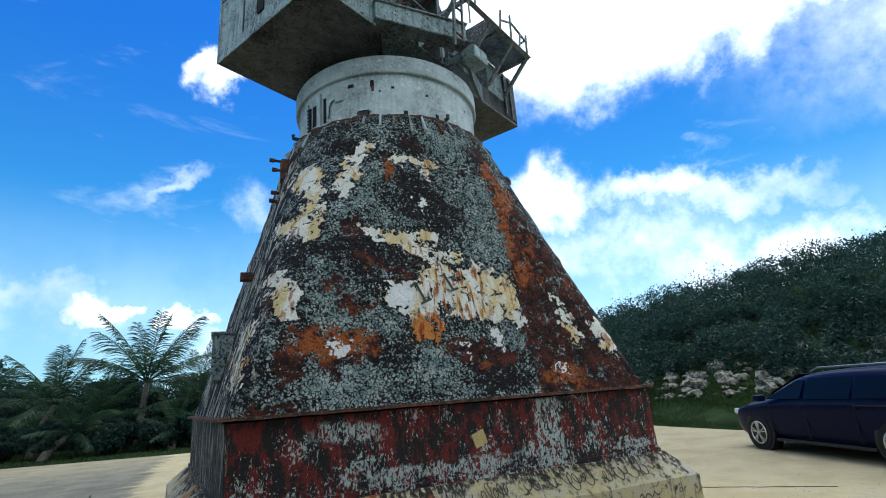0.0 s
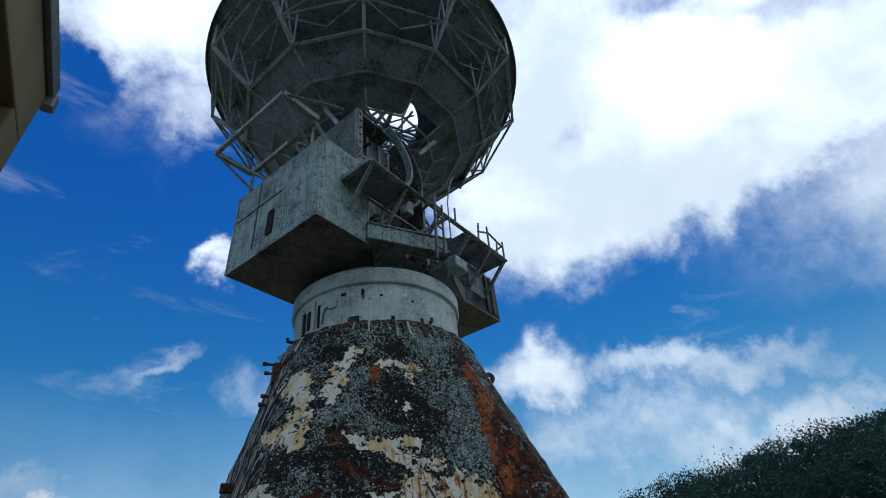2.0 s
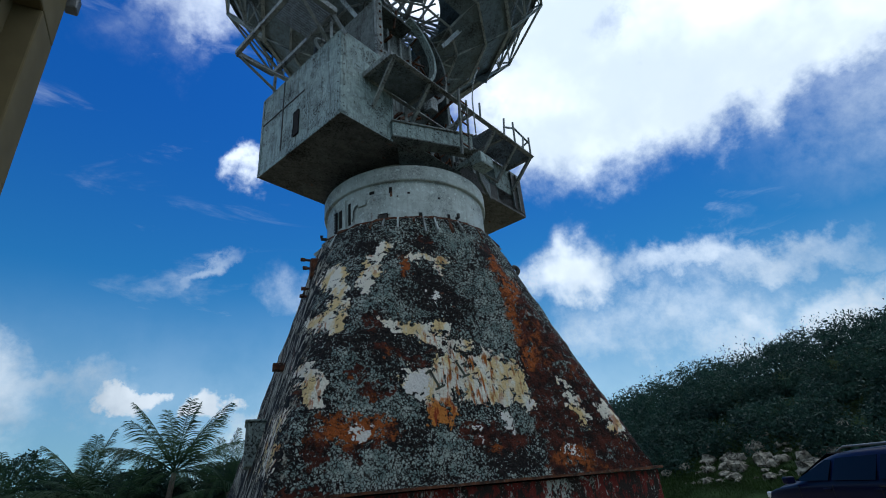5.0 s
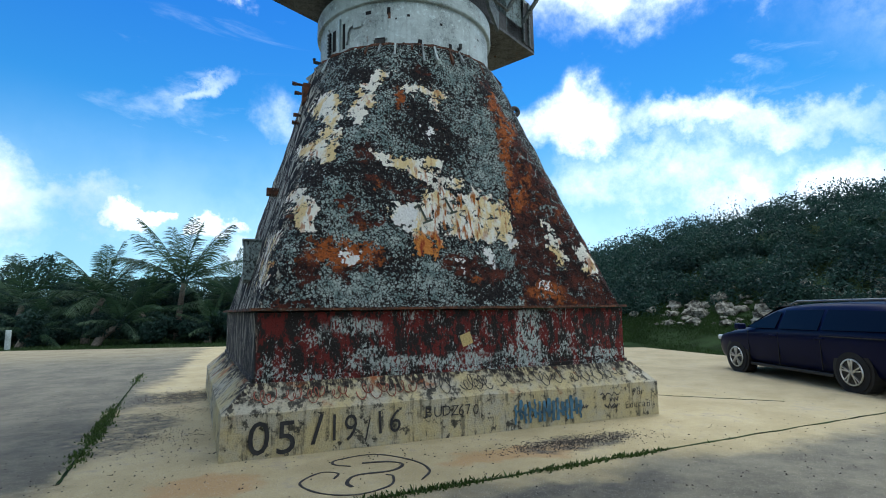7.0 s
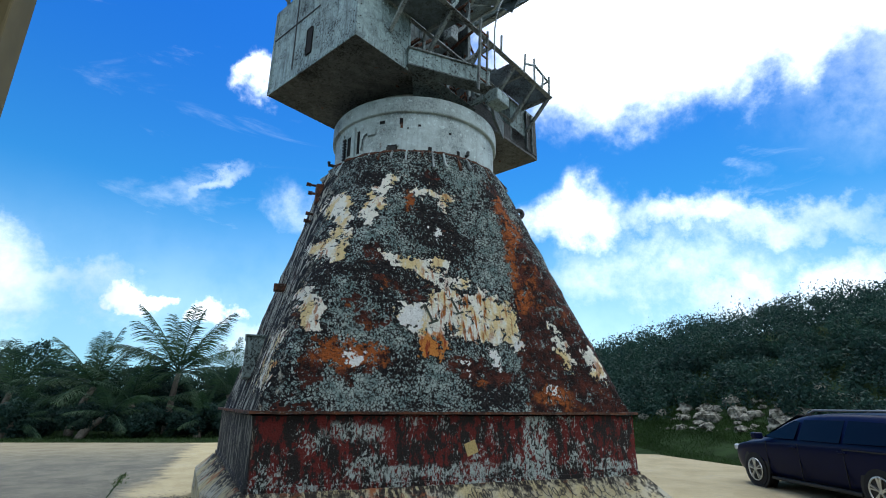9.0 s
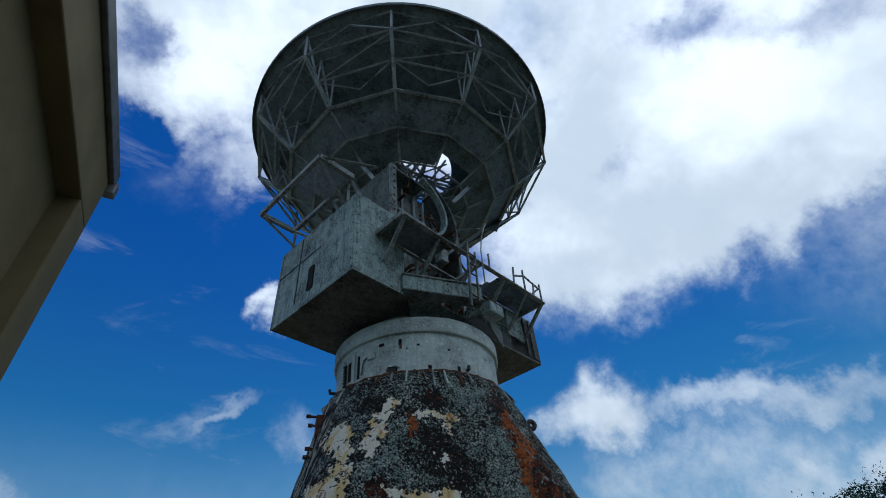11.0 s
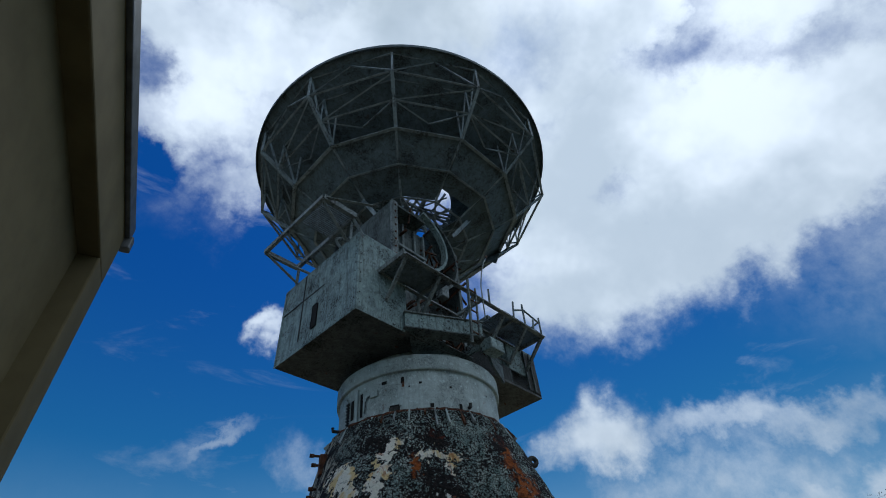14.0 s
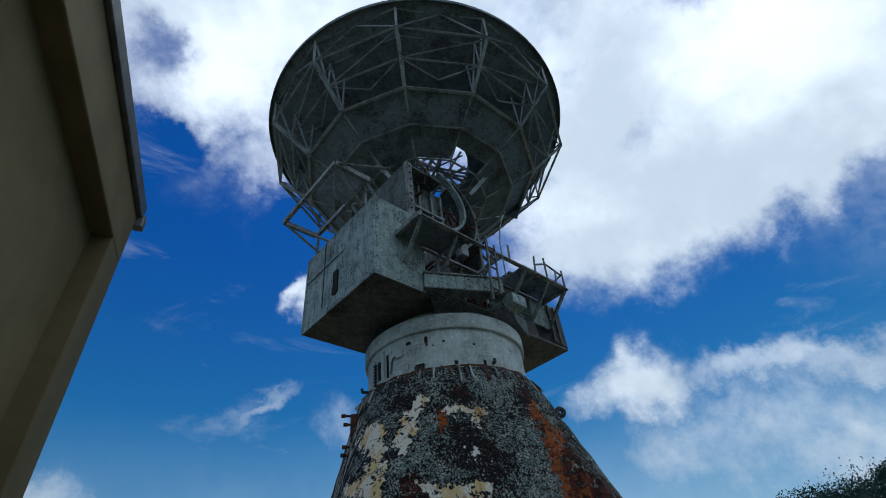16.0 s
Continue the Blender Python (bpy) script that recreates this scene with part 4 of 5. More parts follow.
# flange, gusset stubs and nozzles at the head of the shell
part("shell_cap", lathe([(0.4, ZD + 0.02), (TOP_R - 0.02, ZD + 0.02), (TOP_R + 0.0, ZD - 0.04)], 64), FLAKING, pedestal)
bm = sweep([(1.60 * math.cos(radians(2.5 * k)), 1.60 * math.sin(radians(2.5 * k)), ZD + 0.045 + 0.01 * noise.noise((k * 0.4, 1, 0))) for k in range(144)], 0.13, 0.035, closed=True, ragged=0.8)
part("head_flange", bm, RUST, pedestal, "rusted bolted flange")
for k in range(26):
    a = radians(-175 + 7 * k + rng.normal(0, 1.2))
    drop = rng.uniform(0.08, 0.36)
    if rng.random() < 0.42:
        continue
    r0, r1 = 1.66, 1.75 + 0.24 * drop
    p, q = Vector((r0 * math.cos(a), r0 * math.sin(a), ZD + 0.03)), Vector((r1 * math.cos(a), r1 * math.sin(a), ZD - drop))
    part("gusset", beam(p, q, 0.028, 0.05), (DRUM_PAINT, RUST, TRUSS_PAINT)[k % 3], pedestal)


def shell_radius(a, z):
    s = (z - ZT) / (ZD - ZT)
    m = max(abs(math.cos(a)), abs(math.sin(a)))
    return (1 - s) * (A - 0.05) / m + s * TOP_R


for z, tip, y in ((5.10, 2.02, -0.4), (4.95, 1.98, -0.4), (4.58, 1.99, -0.4), (4.45, 2.01, -0.4)):
    p = part("pipe_stub", tube([(-1.5, y, z), (-tip, y, z + 0.02)], 0.022), RUST, pedestal)
    part("pipe_collar", tube([(-tip + 0.07, y, z + 0.018), (-tip, y, z + 0.02)], 0.034), RUST, p)
part("pipe_bracket", block(-1.86, -1.72, -0.5, -0.3, 4.80, 5.12, 0.01), RUST, pedestal)
bm = bmesh.new()
tube([(1.85 + 0.065 * math.cos(t), -0.75, 5.04 + 0.065 * math.sin(t)) for t in np.linspace(0, 6.28, 17)], 0.045, bm, 6)
tube([(1.5, -0.75, 4.95), (1.80, -0.75, 5.0)], 0.06, bm, 8)
part("lifting_eye", bm, DARK_STEEL, pedestal, "rusted lifting eye", True)
cab = part("junction_box", block(-2.66, -2.28, -0.35, 0.35, 1.95, 2.55, 0.02), CABIN_PAINT, pedestal, "grey steel junction box on the side")
part("box_lid", block(-2.68, -2.26, -0.37, 0.37, 2.55, 2.58, 0.008), CABIN_PAINT, cab)
part("side_bracket", block(-2.36, -1.95, -0.5, -0.36, 3.25, 3.36, 0.01), RUST, pedestal)

# ---- turning drum ----
RD = 1.517
drum = thing("turntable_drum", "pale grey steel drum with rust streaks and slots", "turntable")
part("drum_wall", lathe([(RD - 0.06, ZD + 0.03), (RD, ZD + 0.03), (RD, 6.30), (RD - 0.06, 6.30)], 96), DRUM_PAINT, drum, smooth=False)
part("drum_collar", lathe([(RD - 0.02, 6.24), (RD + 0.05, 6.25), (RD + 0.06, 6.27), (RD + 0.06, 6.52), (RD + 0.03, 6.55), (RD - 0.3, 6.56), (RD - 0.3, 6.83), (0.3, 6.83)], 96), DRUM_PAINT, drum)
# holes are black strips laid on the wall, their inner shade as colour
for a, z0, z1, wd in ((-156.5, 5.66, 6.02, 1.8), (-147.2, 5.62, 6.05, 1.2), (-130.2, 6.07, 6.13, 0.9), (-128.4, 6.07, 6.13, 0.9), (-105.2, 5.99, 6.03, 0.9), (-85.3, 5.92, 5.96, 0.8), (-98.5, 5.56, 5.63, 1.2), (-79.2, 5.56, 5.66, 1.1), (-122.0, 5.54, 5.66, 3.2), (-53.4, 5.97, 6.0, 0.8), (-116.8, 6.03, 6.15, 1.1), (-112.5, 5.94, 5.97, 0.5)):
    part("slot", lathe([(RD + 0.003, z0), (RD + 0.003, z1)], 4, a0=a - wd, a1=a + wd), DARK, drum)
for a, wd, z0, z1 in ((-151, 1.2, 5.5, 6.15), (-125.6, 0.6, 5.62, 6.02), (-118.2, 0.6, 5.62, 6.14), (-163, 1.2, 5.5, 6.1)):
    part("rib", lathe([(RD, z0), (RD + 0.035, z0), (RD + 0.035, z1), (RD, z1)], 3, a0=a - wd, a1=a + wd), DRUM_PAINT, drum)
for k in range(8):
    part("rung", lathe([(RD + 0.01, 5.55 + 0.06 * k), (RD + 0.05, 5.55 + 0.06 * k), (RD + 0.05, 5.575 + 0.06 * k), (RD + 0.01, 5.575 + 0.06 * k)], 3, a0=-161.8, a1=-158.6), DARK_STEEL, drum)
part("cover_plate", lathe([(RD, 5.88), (RD + 0.035, 5.89), (RD + 0.035, 6.01), (RD, 6.02)], 4, a0=-139, a1=-133.5), DRUM_PAINT, drum)
around = lambda r, a, z: (r * math.cos(radians(a)), r * math.sin(radians(a)), z)
part("conduit", tube([around(RD + 0.02, a, z) for a, z in ((-139, 5.94), (-141.5, 5.92), (-143.0, 5.85), (-143.3, 5.72), (-144.2, 5.66))], 0.013, seg=6), DARK_PAINT, drum)
part("bracket_box", lathe([(RD, 5.52), (RD + 0.06, 5.52), (RD + 0.06, 5.60), (RD, 5.62)], 4, a0=-125.0, a1=-119.0), DARK_STEEL, drum)
part("rust_run", lathe([(RD + 0.004, 5.96), (RD + 0.004, 6.06)], 3, a0=-117.3, a1=-115.6), RUST, drum)
for a in range(-180, 0, 12):
    r = RD + 0.05
    part("bolt", tube([(r * math.cos(radians(a)), r * math.sin(radians(a)), ZD + 0.05), (r * math.cos(radians(a)), r * math.sin(radians(a)), ZD + 0.11)], 0.02, seg=6), RUST, drum)
for a, n in ((-172, 0.16), (-73, 0.05)):
    c, s = math.cos(radians(a)), math.sin(radians(a))
    part("nozzle", tube([(RD * c, RD * s, ZD + 0.2), ((RD + n) * c, (RD + n) * s, ZD + 0.2), ((RD + n) * c, (RD + n) * s, ZD + 0.26)], 0.03), DARK_STEEL, drum)

# ---- equipment cabin, turned on the drum ----
CABIN = pose(0, 0, 0, 0, 0, 27.9)
X0, X1, Y0, Y1, Z0, Z1 = -2.54, 2.66, -1.20, 1.22, 6.81, 8.58
cabin = thing("equipment_cabin", "blistered grey steel equipment cabin with recessed front", "cabin", CABIN)


def steel(name, bm, material=CABIN_PAINT, label="", parent=None, smooth=False):
    return part(name, bm, material, parent or cabin, label, smooth)


steel("floor_plate", block(X0, X1, Y0, Y1, Z0, Z0 + 0.06, 0.008), UNDERSIDE, "dark underside plate with rust stains")
steel("left_wall", block(X0, X0 + 0.05, Y0, Y1, Z0 + 0.06, Z1, 0.006))
steel("front_wall", block(X0 + 0.05, -1.45, Y0, Y0 + 0.05, Z0 + 0.06, Z1, 0.006))
steel("recess_side", block(-1.45, -1.40, Y0, 0.3, Z0 + 0.06, Z1, 0.006))
# the recess back takes the darkest steel; its sides keep the cabin paint
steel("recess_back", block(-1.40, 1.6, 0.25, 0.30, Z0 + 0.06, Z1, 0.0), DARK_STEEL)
# added dark plate that blocks the view of sky above the recess back
steel("back_filler", block(-1.28, 0.95, 0.25, 0.30, Z1, 9.6, 0.0), DARK_STEEL)
steel("recess_side", block(1.6, 1.65, Y0, 0.3, Z0 + 0.06, 7.85, 0.006))
steel("right_front_wall", block(1.65, X1, Y0, Y0 + 0.05, Z0 + 0.06, 7.85, 0.006))
steel("right_wall", block(X1 - 0.05, X1, Y0 + 0.05, Y1, Z0 + 0.06, 7.85, 0.006))
steel("back_wall", block(X0 + 0.05, X1 - 0.05, Y1 - 0.05, Y1, Z0 + 0.06, 7.85, 0.006))
steel("roof_plate", block(X0, -1.40, Y0, Y1, Z1, Z1 + 0.04, 0.01))
steel("roof_plate", block(-1.40, X1, 0.3, Y1, 7.85, 7.90, 0.01))
steel("roof_plate", block(1.6, X1, Y0, 0.3, 7.85, 7.90, 0.01))
for x in (X0 - 0.012,):
    steel("seam_strip", block(x, X0, 0.47, 0.50, Z0 + 0.2, Z1, 0.004), DARK_STEEL)
    steel("seam_strip", block(x, X0, -0.2, 1.2, 7.93, 7.955, 0.004), DARK_STEEL)
    steel("corner_angle", block(x, X0, Y0 - 0.012, Y0 + 0.09, Z0, Z1, 0.004))
    steel("sill_angle", block(x, X0, Y0, Y1, Z0 - 0.01, Z0 + 0.10, 0.004))
    steel("corner_angle", block(x, X0, Y1 - 0.06, Y1, Z0, Z1, 0.004))
    # no hole is cut: a black block gives the opening's shaded inside
    steel("slot", block(x - 0.004, X0 - 0.004, -0.06, 0.10, 7.08, 7.60, 0.02), DARK, "flat black block for an upright opening")
steel("corner_angle", block(X0, X0 + 0.10, Y0 - 0.012, Y0, Z0, Z1, 0.004))
steel("sill_angle", block(X0, -1.45, Y0 - 0.012, Y0, Z0 - 0.01, Z0 + 0.06, 0.004))
# added dark plate that fills the open lower front
steel("recess_filler", block(0.24, X1, Y0, Y0 + 0.04, Z0 + 0.06, 7.2), DARK_STEEL, "dark filler plate across the lower front")
# added plate in place of machinery, closing a gap to the sky
steel("side_filler", block(1.55, 1.65, -0.9, 0.9, 7.9, 8.75), DARK_PAINT)
for k in range(8):
    steel("rivet", tube([(X0 + 0.05, Y0 - 0.012, 6.95 + 0.22 * k), (X0 + 0.05, Y0 - 0.026, 6.95 + 0.22 * k)], 0.011, seg=6), DARK_STEEL)
    steel("rivet", tube([(X0 - 0.012, Y0 + 0.05, 7.05 + 0.2 * k), (X0 - 0.026, Y0 + 0.05, 7.05 + 0.2 * k)], 0.011, seg=6), DARK_STEEL)
# long box beam across the recess and the clutter in it
BEAM = pose(-1.48, Y0 - 0.02, 0, 0, 0, -26.6)
steel("box_beam", block(0.0, 1.50, -0.05, 0.15, 6.87, 7.18, 0.012, BEAM), label="grey box beam with rusty runs")
steel("beam_flange", block(-0.02, 1.52, -0.085, 0.18, 7.18, 7.205, 0.005, BEAM), TRUSS_PAINT)
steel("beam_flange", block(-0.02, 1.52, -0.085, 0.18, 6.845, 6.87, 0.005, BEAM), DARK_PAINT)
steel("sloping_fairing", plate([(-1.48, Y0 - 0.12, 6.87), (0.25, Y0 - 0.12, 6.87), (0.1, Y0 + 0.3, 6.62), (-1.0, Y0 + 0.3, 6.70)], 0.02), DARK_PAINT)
rbox = steel("hanging_box", block(0.14, 0.54, -1.87, -1.6, 6.82, 7.06, 0.02), label="small grey steel box")
steel("box_bracket", block(0.18, 0.24, -1.6, -1.2, 6.95, 7.05), CABIN_PAINT, "", rbox)
steel("chute", plate([(0.44, -1.5, 6.98), (0.52, -1.5, 6.72), (1.10, -1.3, 6.60), (1.12, -1.3, 6.98)], 0.05), DARK_PAINT, "dark sloping chute plate")
steel("end_panel", block(2.20, X1 - 0.02, Y0 - 0.012, Y0 - 0.003, Z0 + 0.08, 7.82), DARK_STEEL, "blackened peeling end panel")
for x in (2.2, 2.42):
    steel("end_rib", block(x - 0.02, x + 0.02, Y0 - 0.05, Y0 - 0.012, Z0 + 0.08, 7.84, 0.006), DARK_PAINT)
for x in (-1.0, -0.35, 0.3, 0.95):
    steel("frame_post", beam((x, Y0 + 0.1, 7.1), (x, Y0 + 0.1, 7.88), 0.07, angle=True), TRUSS_PAINT)
for p, q in (((-1.4, -1.1, 7.2), (-0.7, -1.1, 7.85)), ((-0.3, -1.1, 7.2), (0.3, -1.1, 7.8)), ((0.3, -1.1, 7.15), (0.9, -1.1, 7.8)), ((1.6, -1.1, 7.0), (0.9, -1.1, 7.8)), ((-0.3, -1.15, 7.85), (0.9, -1.15, 7.2)), ((0.3, -1.25, 7.3), (1.6, -1.25, 7.3))):
    steel("brace", beam(p, q, 0.055, angle=True), TRUSS_PAINT)
steel("meter_box", block(-0.28, -0.07, -1.15, -0.95, 8.28, 8.62, 0.02), TRUSS_PAINT, "pale meter box")
steel("motor", lathe([(0.0, 7.1), (0.22, 7.1), (0.24, 7.15), (0.24, 7.5), (0.2, 7.56), (0.0, 7.56)], 20), RUST, "rusted motor housing", smooth=True)
bm = bmesh.new()
for k in range(70):
    x, z = rng.uniform(-1.3, 2.0), rng.uniform(7.0, 8.0)
    tube([(x, rng.uniform(-0.9, 0), z), (x + rng.normal(0, 0.3), rng.uniform(-0.9, 0.1), z + rng.normal(0, 0.25)), (x + rng.normal(0, 0.4), rng.uniform(-0.9, 0.1), z + rng.normal(0, 0.3))], rng.uniform(0.012, 0.03), bm, 6)
tagged(steel("pipe_tangle", bm, RUST, "rusty pipes and cables in the recess"), kind="stuff")

# trunnion housing above the recess, with the big curved bearing
trun = thing("trunnion_housing", "grey riveted trunnion housing with curved gear sector", "gear housing", CABIN)
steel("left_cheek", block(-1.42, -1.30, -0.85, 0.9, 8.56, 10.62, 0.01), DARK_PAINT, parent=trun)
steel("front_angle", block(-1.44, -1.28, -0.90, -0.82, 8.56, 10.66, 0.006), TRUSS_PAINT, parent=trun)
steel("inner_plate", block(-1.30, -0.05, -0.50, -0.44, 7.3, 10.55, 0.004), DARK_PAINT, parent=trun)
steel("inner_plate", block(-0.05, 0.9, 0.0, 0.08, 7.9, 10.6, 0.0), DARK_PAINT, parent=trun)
for x in (-1.12, -0.82, -0.45, -0.15):
    steel("plate_rib", block(x - 0.03, x + 0.03, -0.58, -0.50, 8.4, 10.5, 0.006), TRUSS_PAINT, parent=trun)
for z in (9.0, 9.7):
    steel("cross_rib", block(-1.28, -0.1, -0.60, -0.50, z, z + 0.07, 0.006), TRUSS_PAINT, parent=trun)
steel("top_plate", block(-1.42, -0.35, -0.85, 0.9, 10.62, 10.68, 0.008), DARK_PAINT, parent=trun)
for x in (-0.95, -0.6):
    steel("stiffener", beam((x, -0.05, 8.7), (x, -0.05, 10.5), 0.08, 0.12), DARK_PAINT, parent=trun)
arc = [(-0.72 + 1.10 * math.cos(radians(t)), -0.75, 10.10 + 1.0 * math.sin(radians(t))) for t in range(-75, 71, 5)]
bm = sweep(arc, 0.07, 0.16, ragged=-0.001)
steel("gear_sector", bm, CABIN_PAINT, "curved pale gear sector", trun)
arc = [(-0.50 + 1.2 * math.cos(radians(t)), -0.6, 9.85 + 1.2 * math.sin(radians(t))) for t in range(-65, 66, 7)]
bm = sweep(arc, 0.06, 0.5, ragged=-0.001)
steel("sector_guard", bm, DARK_PAINT, "curved guard plate", trun)
steel("right_cheek", block(0.95, 1.05, -0.6, 0.9, 7.9, 10.6, 0.01), DARK_PAINT, parent=trun)
for k in range(9):
    steel("rivet", tube([(-1.36, -0.905, 8.75 + 0.22 * k), (-1.36, -0.925, 8.75 + 0.22 * k)], 0.025, seg=6), RUST, parent=trun)
bm = bmesh.new()
for k in range(60):
    x, z = rng.uniform(-1.2, 0.9), rng.uniform(8.0, 10.6)
    beam((x, rng.uniform(-0.8, 0), z), (x + rng.normal(0, 0.35), rng.uniform(-0.9, 0), z + rng.normal(0, 0.35)), rng.uniform(0.02, 0.05), bm=bm)
tagged(steel("linkage", bm, RUST, "rusty rods and brackets", trun), kind="stuff")

# ---- service platforms ----
def platform(label, x0, x1, y0, y1, z, braces, rails=(), deck=(0.0, 1.0), solid=(0, 0)):
    """A grating deck on angle bearers with raking braces to the wall."""
    p = thing("service_platform", label, "platform", CABIN, "platforms on the cabin")
    part("edge_beam", beam((x0, y0, z), (x1, y0, z), 0.09, 0.12, angle=True), TRUSS_PAINT, p)
    part("edge_beam", beam((x0, y1, z), (x1, y1, z), 0.07, 0.10, angle=True), TRUSS_PAINT, p)
    part("end_beam", beam((x0, y0, z), (x0, y1, z), 0.07, 0.10, angle=True), TRUSS_PAINT, p)
    part("end_beam", beam((x1, y0, z), (x1, y1, z), 0.07, 0.10, angle=True), TRUSS_PAINT, p)
    bm = bmesh.new()
    along_x = abs(x1 - x0) > abs(y1 - y0)
    n = int(max(abs(x1 - x0), abs(y1 - y0)) / 0.045)
    for k in range(1, n):
        s = k / n
        if not deck[0] <= s <= deck[1]:
            continue
        if along_x:
            beam((x0 + (x1 - x0) * s, y0, z + 0.03), (x0 + (x1 - x0) * s, y1, z + 0.03), 0.012, 0.03, bm)
        else:
            beam((x0, y0 + (y1 - y0) * s, z + 0.03), (x1, y0 + (y1 - y0) * s, z + 0.03), 0.012, 0.03, bm)
    for s in np.linspace(0.1, 0.9, 7):
        if along_x:
            beam((x0 + (x1 - x0) * deck[0], y0 + (y1 - y0) * s, z + 0.04), (x0 + (x1 - x0) * deck[1], y0 + (y1 - y0) * s, z + 0.04), 0.012, 0.02, bm)
        else:
            beam((x0 + (x1 - x0) * s, y0 + (y1 - y0) * deck[0], z + 0.04), (x0 + (x1 - x0) * s, y0 + (y1 - y0) * deck[1], z + 0.04), 0.012, 0.02, bm)
    tagged(part("grating", bm, DISH_PAINT, p, "dark open grating"), kind="stuff")
    if solid[1]:
        part("deck_plate", block(x0 + (x1 - x0) * solid[0], x0 + (x1 - x0) * solid[1], y0 + 0.03, y1, z + 0.02, z + 0.035), DISH_PAINT, p, "dark deck plate")
    for s in (0.25, 0.5, 0.75):
        if along_x:
            part("bearer", beam((x0 + (x1 - x0) * s, y0, z - 0.02), (x0 + (x1 - x0) * s, y1, z - 0.02), 0.05, 0.07), TRUSS_PAINT, p)
    for a, b in braces:
        part("brace", beam(a, b, 0.06, angle=True), TRUSS_PAINT, p)
    for a, b in rails:
        part("rail", tube([a, b], 0.022, seg=6), TRUSS_PAINT, p)
    return p


front_braces = [((x, -1.88, 7.84), (x + 0.12, Y0, 7.30)) for x in (-2.0, -1.15, -0.2, 0.75, 1.5, 2.08)]
front_rails = [((x, -1.88, 7.9), (x + 0.05 * (k % 2), -1.90, 8.25 + 0.1 * (k % 3))) for k, x in enumerate((0.3, 1.1, 1.5, 1.8, 2.1))]
front_rails += [((1.5, -1.9, 8.3), (2.12, -1.88, 8.22)), ((1.1, -1.9, 8.1), (1.5, -1.88, 8.3)), ((2.1, -1.88, 8.25), (2.25, -1.2, 8.25))]
platform("front service platform with angle braces and bent rail stubs", -2.05, 2.12, -1.9, Y0, 7.88, front_braces, front_rails, (0.66, 1.0), (0.0, 0.30))
left_braces = [((-3.27, 0.93, 9.1), (X0, 0.80, 8.60)), ((-3.27, -1.0, 9.1), (X0, -0.85, 8.60)), ((-3.2, 0.93, 9.1), (X0, 0.4, 8.62)), ((X0, -1.35, 8.35), (X0, -1.0, 9.1)), ((-3.3, -1.04, 9.16), (-2.5, -1.68, 8.95)), ((X0, 0.9, 8.6), (X0, 0.9, 9.1)), ((X0, -0.9, 8.6), (X0, -0.9, 9.1))]
platform("side service platform of pale angles round an open hatch", X0, -3.3, -1.04, 0.96, 9.14, left_braces, (), (0.02, 0.42))
post = thing("ladder_post", "rusted ladder rails rising past the platform", "ladder", CABIN, "")
part("stile", beam((-0.58, -1.98, 6.55), (-0.44, -1.96, 8.10), 0.04), DARK_PAINT, post)
part("stile", beam((-0.34, -1.98, 6.75), (-0.24, -1.96, 7.95), 0.03), DARK_PAINT, post)
for k in range(5):
    part("rung", beam((-0.56 + 0.022 * k, -1.975, 6.82 + 0.25 * k), (-0.32 + 0.02 * k, -1.975, 6.82 + 0.25 * k), 0.022), RUST, post)
whip = thing("whip_antenna", "thin bent whip with a rusty tip", "antenna", CABIN)
part("rod", tube([(0.01, -1.92, 7.35), (0.02, -1.92, 7.8), (0.04, -1.92, 8.2), (0.14, -1.91, 8.6), (0.30, -1.9, 9.0), (0.44, -1.9, 9.24)], 0.014, seg=6), TRUSS_PAINT, whip)
part("tip", tube([(0.43, -1.9, 9.22), (0.46, -1.9, 9.29)], 0.028, seg=6), RUST, whip)
hatch = thing("exhaust_hood", "round rusted duct behind the side platform", "duct", CABIN)
part("duct", tube([(-2.2, -0.25, 8.62), (-2.2, -0.25, 8.9), (-2.25, -0.35, 9.0)], 0.2, seg=20), DARK_STEEL, hatch, smooth=False)
part("hoop", tube([(-2.27 + 0.22 * math.cos(t), -0.38 + 0.06 * math.sin(t), 8.99 + 0.22 * math.sin(t)) for t in np.linspace(0, 6.28, 25)], 0.03, seg=6), TRUSS_PAINT, hatch, "pale bent hoop")

# ---- dish ----
DC = Vector((0.088, 0.843, 0))
dish = thing("dish_antenna", "large grey steel dish pointing at the zenith, seen from below", "dish antenna", Matrix.Translation(DC))
RR, RZ = 4.42, 14.31
depth = lambda r: RZ - 1.30 * (1 - (r / RR) ** 2)
profile = [(r, depth(r)) for r in np.linspace(1.42, RR, 14)]
part("reflector", lathe(profile + [(r, z + 0.03) for r, z in profile[::-1]], 96), DISH_PAINT, dish, "dull grey reflector skin", True)
part("rim_band", lathe([(RR, RZ - 0.06), (RR + 0.03, RZ - 0.06), (RR + 0.03, RZ + 0.05), (RR, RZ + 0.05), (RR, RZ - 0.06)], 96), DISH_PAINT, dish)
PHASE = -108.4
R1, Z1R, R2, Z2R, R3, Z3R = 3.24, 12.45, 2.55, 11.95, 1.75, 11.62
polar = lambda r, a, z: Vector((r * math.cos(radians(a)), r * math.sin(radians(a)), z))
strut = lambda p, q, w, parent=dish, name="strut": part(name, beam(p, q, w * 0.85, angle=True), DISH_STEEL, parent)
